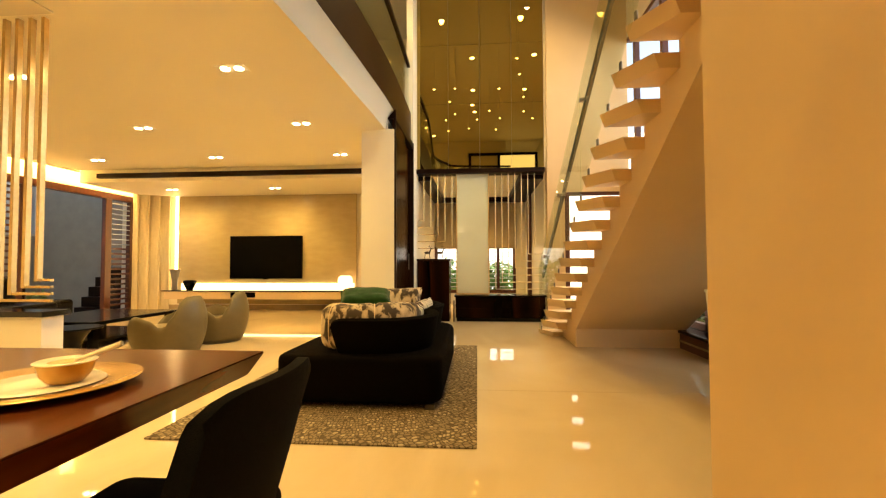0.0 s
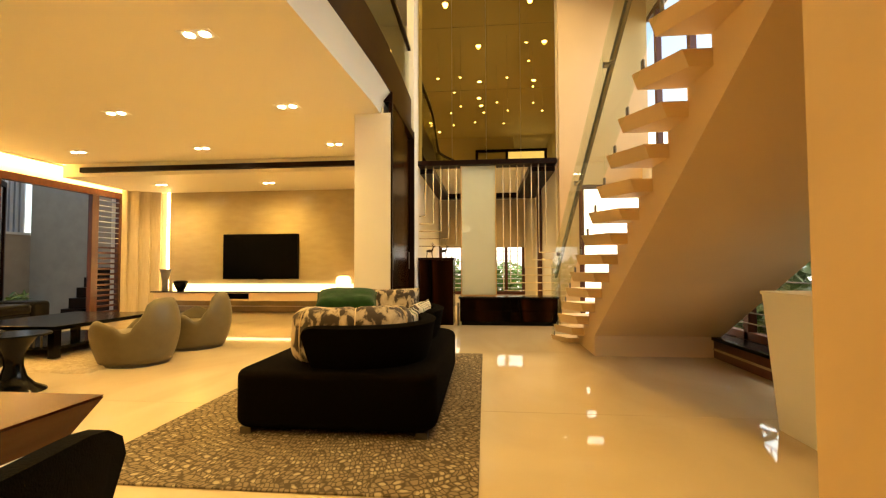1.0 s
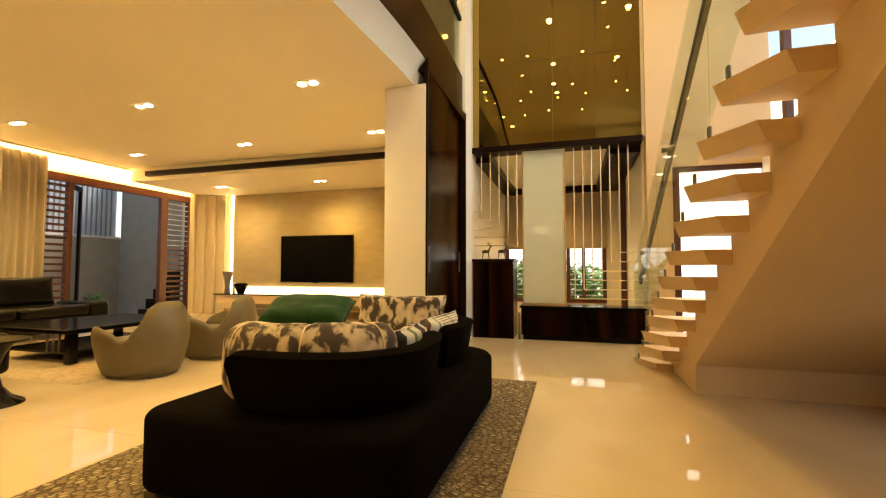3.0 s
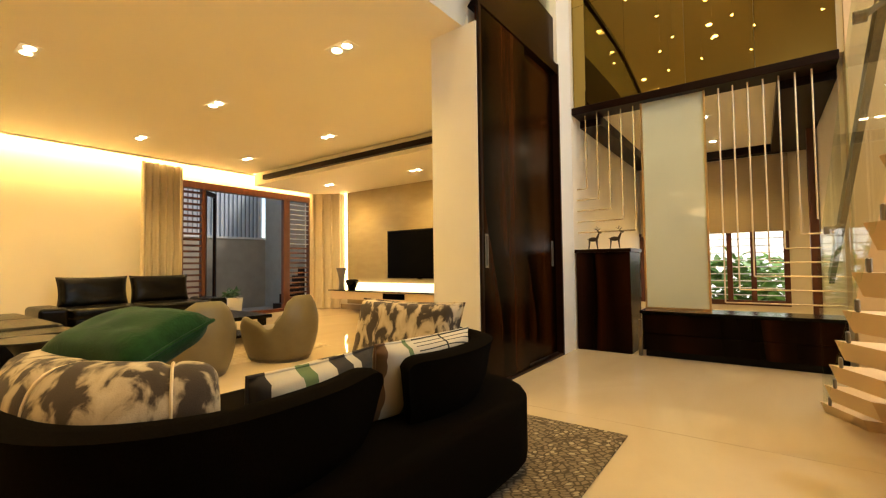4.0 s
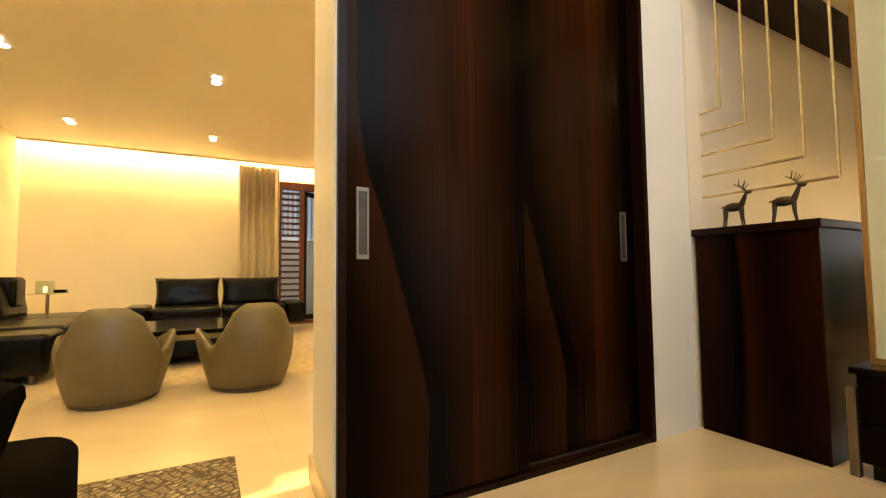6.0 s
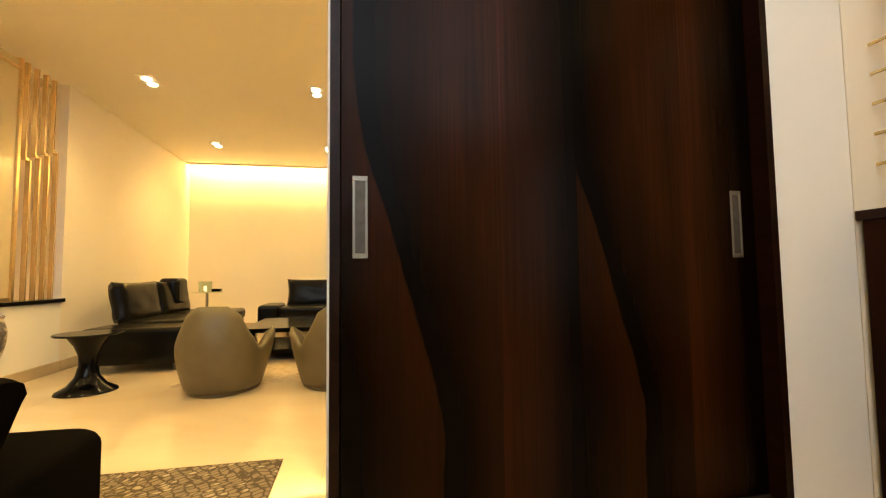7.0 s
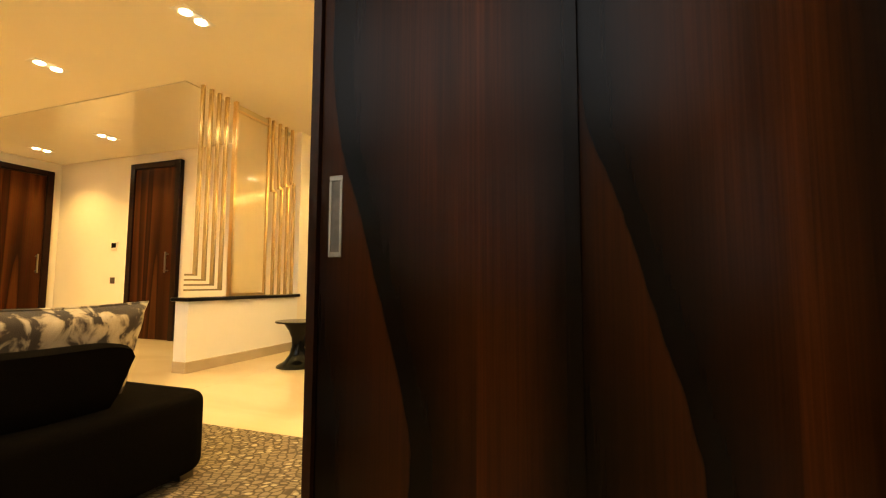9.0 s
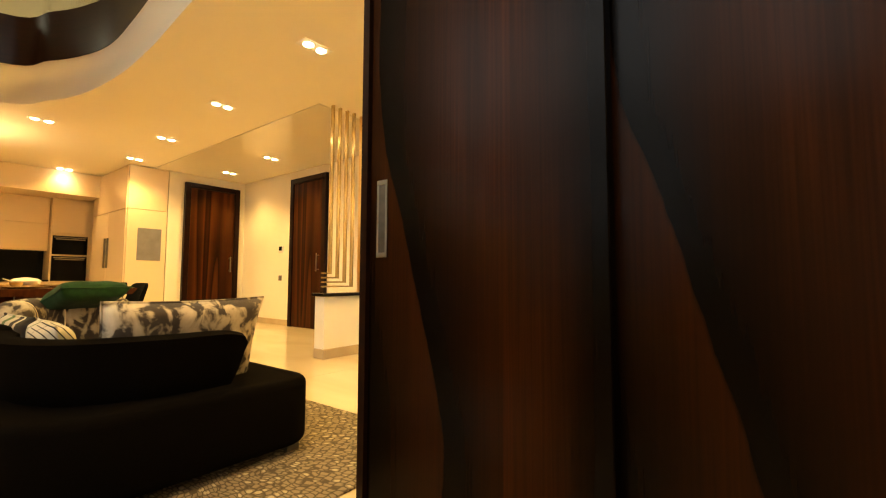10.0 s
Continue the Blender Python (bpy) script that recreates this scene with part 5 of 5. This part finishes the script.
# ---- entrance doors and wall devices ----
def entrance_door(name, m):
    d = tagged(new(name), "tall walnut veneer door in a dark frame, closed", "door", "entrance doors")
    d.matrix_basis = m
    part("leaf", box(0.09, 0.86, 0.0, 0.03, 0.005, 2.36, 0.002, 1), M["veneer_door"], d)
    for x0, x1, z0, z1 in ((0.0, 0.088, 0.0, 2.445), (0.862, 0.95, 0.0, 2.445), (0.089, 0.861, 2.362, 2.445)):
        part("frame", box(x0, x1, -0.02, 0.05, z0, z1, 0.003, 1), M["darkwood"], d, "dark timber frame")
    h = bmesh.new()
    add_cyl(h, (0.79, -0.05, 0.90), (0.79, -0.05, 1.18), 0.011, seg=10)
    add_cyl(h, (0.79, -0.05, 0.93), (0.79, 0.0, 0.93), 0.008, seg=8)
    add_cyl(h, (0.79, -0.05, 1.15), (0.79, 0.0, 1.15), 0.008, seg=8)
    part("pull_handle", h, M["steel"], d, "upright steel pull handle")
    return d


entrance_door("entrance_door", spot(-4.50, 1.03, 0, 90))
entrance_door("entrance_door", spot(-3.465, -0.53, 0, 180))
sw = thing("door_phone", "small wall panel with a dark display", "wall panel")
part("body", box(-4.54, -4.52, 0.65, 0.78, 1.23, 1.35, 0.004, 1), M["ceramic"], sw)
part("display", box(-4.52, -4.517, 0.67, 0.76, 1.265, 1.335), M["screen"], sw)
s4 = thing("light_switch", "small steel light switch plate", "switch")
part("plate", box(-4.54, -4.53, 0.66, 0.75, 0.75, 0.84, 0.003, 1), M["steel"], s4)

# ---- kitchen ----
def cabinet(name, label, b, fronts):
    c = thing(name, label, "cabinet", "kitchen cabinets")
    part("body", box(*b), M["cream"], c)
    for f in fronts:
        part("door", box(*f, 0.003, 1), M["cream"], c)
    return c


blk = cabinet("tall_cabinet", "cream lacquer tall kitchen cabinet with a grey panel", (-3.22, -2.66, -2.35, -0.60, 0.0, 2.59), [(-3.21, -2.655, -0.598, -0.578, 0.05, 1.88), (-3.21, -2.655, -0.598, -0.578, 1.89, 2.58), (-2.658, -2.638, -1.45, -0.61, 0.05, 1.88), (-2.658, -2.638, -2.33, -1.46, 0.05, 1.88), (-2.658, -2.638, -2.33, -0.61, 1.89, 2.58)])
part("grey_panel", box(-3.14, -2.80, -0.576, -0.57, 1.07, 1.59, 0.003, 1), M["vase"], blk, "grey glass panel")
for y in (-1.38, -1.52):
    part("handle", box(-2.636, -2.61, y - 0.01, y + 0.01, 0.95, 1.45), M["steel"], blk, "upright steel handle")
ovn = cabinet("oven_cabinet", "cream tall cabinet with two built-in black ovens", (-2.72, -2.125, -3.04, -2.60, 0.0, 2.20), [(-2.71, -2.135, -2.598, -2.58, 0.05, 0.69), (-2.71, -2.135, -2.598, -2.58, 1.58, 2.19)])
for z0, z1 in ((0.73, 1.17), (1.20, 1.53)):
    o = part("oven", box(-2.64, -2.15, -2.60, -2.575, z0, z1, 0.004, 1), M["black"], ovn, "black glass oven")
    part("oven_handle", cyl((-2.60, -2.55, z1 - 0.06), (-2.19, -2.55, z1 - 0.06), 0.01, seg=8), M["steel"], o)
    part("control_strip", box(-2.62, -2.17, -2.5745, -2.572, z1 - 0.035, z1 - 0.02), M["steel"], o, "thin steel control strip")
cabinet("base_cabinet", "cream kitchen base cabinet run", (-2.12, 0.05, -3.04, -2.55, 0.0, 0.72), [(-2.11 + 0.54 * i, -1.58 + 0.54 * i, -2.548, -2.53, 0.08, 0.70) for i in range(4)])
cabinet("wall_cabinet", "cream lacquer kitchen wall cabinets", (-2.12, 0.05, -3.04, -2.75, 1.26, 2.20), [(-2.11 + 1.09 * i, -1.03 + 1.09 * i, -2.748, -2.73, 1.27 + 0.47 * k, 1.73 + 0.465 * k) for i in range(2) for k in range(2)])
wt = thing("worktop", "dark stone kitchen worktop with dark splashback", "worktop")
part("slab", box(-2.122, 0.05, -3.04, -2.53, 0.722, 0.75, 0.003, 1), M["granite"], wt)
part("splashback", box(-2.122, 0.05, -3.045, -3.03, 0.75, 1.26), M["black"], wt)
setting("ceiling_kitchen", box(-2.655, 0.86, -3.05, -2.0, 2.201, 2.59), M["cream"], "lowered ceiling above the kitchen run")
pd = thing("linear_pendant", "warm glowing block pendant above the dining table", "pendant lamp")
part("diffuser", box(-1.06, -0.72, -0.5, 0.5, 2.08, 2.22, 0.01, 2), glow("pendant_glow", (1.0, 0.72, 0.36), 3.0), pd)
part("wire", cyl((-0.89, -0.3, 2.22), (-0.89, -0.3, 2.6), 0.003, seg=6), M["steel"], pd)
part("wire", cyl((-0.89, 0.3, 2.22), (-0.89, 0.3, 2.6), 0.003, seg=6), M["steel"], pd)

# ---- below the stair ----
pe = thing("tapered_pedestal", "tall white tapered pedestal planter below the stair", "pedestal", at=(1.62, 4.18, 0))
pb = prism(rounded_plan(-0.24, 0.24, -0.20, 0.20, 0.06), 0.0, 0.755)
for v in pb.verts:
    s = 1 + 0.22 * (v.co.z / 0.77)
    v.co.x, v.co.y = v.co.x * s, v.co.y * s
part("body", pb, M["white"], pe, smooth=40)
part("rim", prism(rounded_plan(-0.295, 0.295, -0.246, 0.246, 0.07), 0.738, 0.7548), M["white"], pe, "thin rounded top rim", smooth=40)
tr = thing("wooden_box", "dark open timber box on the pedestal", "box", at=(1.70, 4.18, 0.755))
for b in ((-0.13, 0.13, -0.1, 0.1, 0.0, 0.02), (-0.13, -0.11, -0.1, 0.1, 0.02, 0.14), (0.11, 0.13, -0.1, 0.1, 0.02, 0.14), (-0.13, 0.13, -0.1, 0.1, 0.14, 0.16)):
    part("board", box(*b), M["darkwood"], tr)
bn = thing("window_bench", "low dark timber bench sill below the stair window", "bench")
part("front", box(1.98, 2.02, 3.9, 7.6, 0.0, 0.17, 0.004, 1), M["redwood"], bn)
part("rail_line", box(1.972, 1.98, 3.9, 7.6, 0.075, 0.095), M["skirt"], bn, "pale inlaid line")
part("seat", box(1.96, 2.20, 3.9, 7.6, 0.17, 0.20, 0.004, 1), M["black"], bn, "glossy dark top")

# ---- planting outside ----
def leaf_stuff(name, label, x0, x1, y0, y1, z0, z1, count, size, seed, material):
    rnd = random.Random(seed)
    bm = bmesh.new()
    for _ in range(count):
        c = Vector((rnd.uniform(x0, x1), rnd.uniform(y0, y1), z0 + (z1 - z0) * rnd.random() ** 1.3))
        a = Euler((rnd.uniform(-1.1, 1.1), rnd.uniform(-1.1, 1.1), rnd.uniform(0, 6.28))).to_matrix()
        s = size * rnd.uniform(0.6, 1.4)
        vs = [bm.verts.new(c + a @ Vector(p) * s) for p in ((0, 0, 0), (0.16, 0.3, 0.05), (0.12, 0.7, 0.04), (0, 1, -0.06), (-0.12, 0.7, 0.04), (-0.16, 0.3, 0.05))]
        bm.faces.new(vs)
    ob = new(name, mesh_of(name, bm, material))
    return tagged(ob, label, "plant", kind="stuff")


leaf_stuff("garden_plants", "dense strap-leaved garden plants beyond the stair window", 2.5, 3.7, 3.6, 9.0, 0.0, 0.75, 4200, 0.2, 3, M["leaf"])
leaf_stuff("garden_plants", "leafy garden plants beyond the foyer window", -1.3, 0.9, 11.9, 12.8, 0.0, 0.92, 950, 0.27, 5, M["leafbright"])
leaf_stuff("garden_shrub", "tall shrub beyond the stair window", 2.9, 3.8, 4.0, 7.5, 0.7, 3.4, 700, 0.34, 8, M["leaf"])
setting("ground_bed", box(2.37, 3.9, 3.2, 9.4, -0.12, 0.05), M["soil"], "dark soil bed")
pp_ = thing("potted_plant", "small leafy plant in a white square pot outside", "plant", at=(-7.95, 8.3, 0))
pt = prism(rounded_plan(-0.13, 0.13, -0.13, 0.13, 0.02), -0.12, 0.30)
for v in pt.verts:
    if v.co.z > 0:
        v.co.x, v.co.y = v.co.x * 1.2, v.co.y * 1.2
part("pot", pt, M["white"], pp_)
lf = bmesh.new()
rnd = random.Random(12)
for _ in range(90):
    a = Euler((rnd.uniform(-1.2, 1.2), rnd.uniform(-1.2, 1.2), rnd.uniform(0, 6.28))).to_matrix()
    c = Vector((rnd.uniform(-0.09, 0.09), rnd.uniform(-0.09, 0.09), 0.30 + rnd.uniform(0, 0.12)))
    vs = [lf.verts.new(c + a @ Vector(p) * 0.13) for p in ((0, 0, 0), (0.2, 0.35, 0.05), (0, 1, -0.05), (-0.2, 0.35, 0.05))]
    lf.faces.new(vs)
part("leaves", lf, M["leaf"], pp_)
sc = thing("step_planter", "stepped dark timber planter in the courtyard", "planter")
for i in range(5):
    part("step_box", box(-8.4, -7.95, 10.28 - 0.16 * (5 - i), 10.31, -0.12 + 0.2 * i, 0.08 + 0.2 * i), M["darkwood"], sc)

# ---- upper level and the double height ----
def rail_glass(line, z0, z1):
    g = ribbon(line, -0.012, z0, z1)
    return g


ub = thing("upper_balustrade", "curved clear glass balustrade of the upper floor with dark rail", "balustrade")
gl_ = part("glass", rail_glass([(x - 0.03, y) for x, y in fascia], 3.32, 4.05), M["clear"], ub)
gl_.visible_shadow = False
part("handrail", ribbon([(x - 0.01, y) for x, y in fascia], -0.05, 4.05, 4.10), M["darkwood"], ub, smooth=True)
setting("wall_upper_back", box(-7.6, 0.86, -1.2, -1.05, UP, TOP), M["wall"], "upper floor wall with a window")
uw = thing("upper_window", "dark framed upper window with a white blind", "window")
for b in ((-0.55, 2.05, -1.04, -0.98, 5.05, 5.15), (-0.55, -0.45, -1.04, -0.98, 3.6, 5.05), (0.55, 0.65, -1.04, -0.98, 3.6, 5.05), (1.95, 2.05, -1.04, -0.98, 3.6, 5.05)):
    part("frame", box(*b), M["darkwood"], uw)
# the blind is no lamp: emission stands in for the daylight on it
part("blind", box(0.65, 1.95, -1.045, -1.02, 3.6, 5.05), glow("lit_blind", (1.0, 0.93, 0.82), 1.1), uw, "white blind with its brightness put in as glow")
setting("wall_upper_east", box(0.86, 2.2, -3.2, 2.6, 2.84, 3.0), M["wall"])

pend = thing("pendant_light", "small folded glass bird pendant on a thin wire", "pendant lamp", "pendants in the double height")
wing = bmesh.new()
vs = [wing.verts.new(p) for p in ((0, 0.05, 0.0), (0, -0.05, 0.01), (0.085, -0.02, 0.05), (-0.085, -0.02, 0.05), (0, 0.05, 0.012), (0, -0.05, 0.022))]
for f in ((0, 1, 2), (1, 0, 3), (4, 2, 5), (5, 3, 4), (0, 2, 4), (1, 5, 2), (0, 4, 3), (1, 3, 5)):
    wing.faces.new([vs[k] for k in f])
bmesh.ops.recalc_face_normals(wing, faces=wing.faces)
bmesh.ops.scale(wing, vec=(0.40, 0.40, 0.40), verts=wing.verts)
part("glass_bird", wing, glow("pendant_bird", (1.0, 0.82, 0.52), 16.0), pend)
part("wire", cyl((0, 0, 0.02), (0, 0, 0.9), 0.0015, seg=5), M["steel"], pend)
birds = [(0.51, 7.61), (0.61, 6.92), (0.82, 5.71), (0.93, 4.76), (1.21, 4.21), (0.25, 6.22), (0.08, 4.87), (0.36, 4.3), (0.31, 3.33), (-0.69, 6.32), (-0.87, 5.56), (-0.78, 4.7), (-1.04, 4.26), (-1.04, 3.3), (-1.15, 6.3), (-0.23, 4.23), (-0.46, 3.48)]
for k, (x, y) in enumerate(birds):
    if k == 0:
        pend.matrix_basis = spot(x, y, 4.7)
    else:
        copy_thing(pend, spot(x, y, 4.7, 37 * k))
ud = thing("round_downlight", "small round recessed downlight in the upper ceiling", "downlight", "upper ceiling downlights", (-0.33, 5.83, TOP))
part("trim_ring", lathe([(0.07, -0.006), (0.075, -0.003), (0.07, 0.0)], 20), M["white"], ud)
part("lamp", cyl((0, 0, -0.012), (0, 0, -0.007), 0.05, seg=16), M["lamp"], ud, "glowing round lamp")
for x, y in ((-0.33, 3.99), (1.05, 5.88), (1.04, 3.94), (-0.36, 2.89), (-0.3, 2.3), (-1.96, 0.87), (-1.79, -0.11), (-0.9, 7.4), (0.6, 7.4)):
    copy_thing(ud, spot(x, y, TOP))
for x, y in ((-0.33, 5.83), (-0.33, 3.99), (1.05, 5.88), (1.04, 3.94), (-0.9, 7.4), (0.6, 7.4), (-1.9, 0.6)):
    spot_lamp(x, y, TOP - 0.04, 40 if x > 1 else 52 if y > 7 else 95, 130)
for x, y in ((-0.2, 9.4), (-0.2, 10.6)):
    copy_thing(dl, spot(x, y, 2.47))
    spot_lamp(x, y, 2.44, 45)
sd = copy_thing(ud, pose(U * 1.47, U * 4.0, U * 1.553, -31.2) @ Matrix.Scale(0.45, 4))
tagged(sd, "small round downlight recessed in the sloping stair soffit", "downlight")
spot_lamp(1.47, 3.985, 1.53, 4, 90)
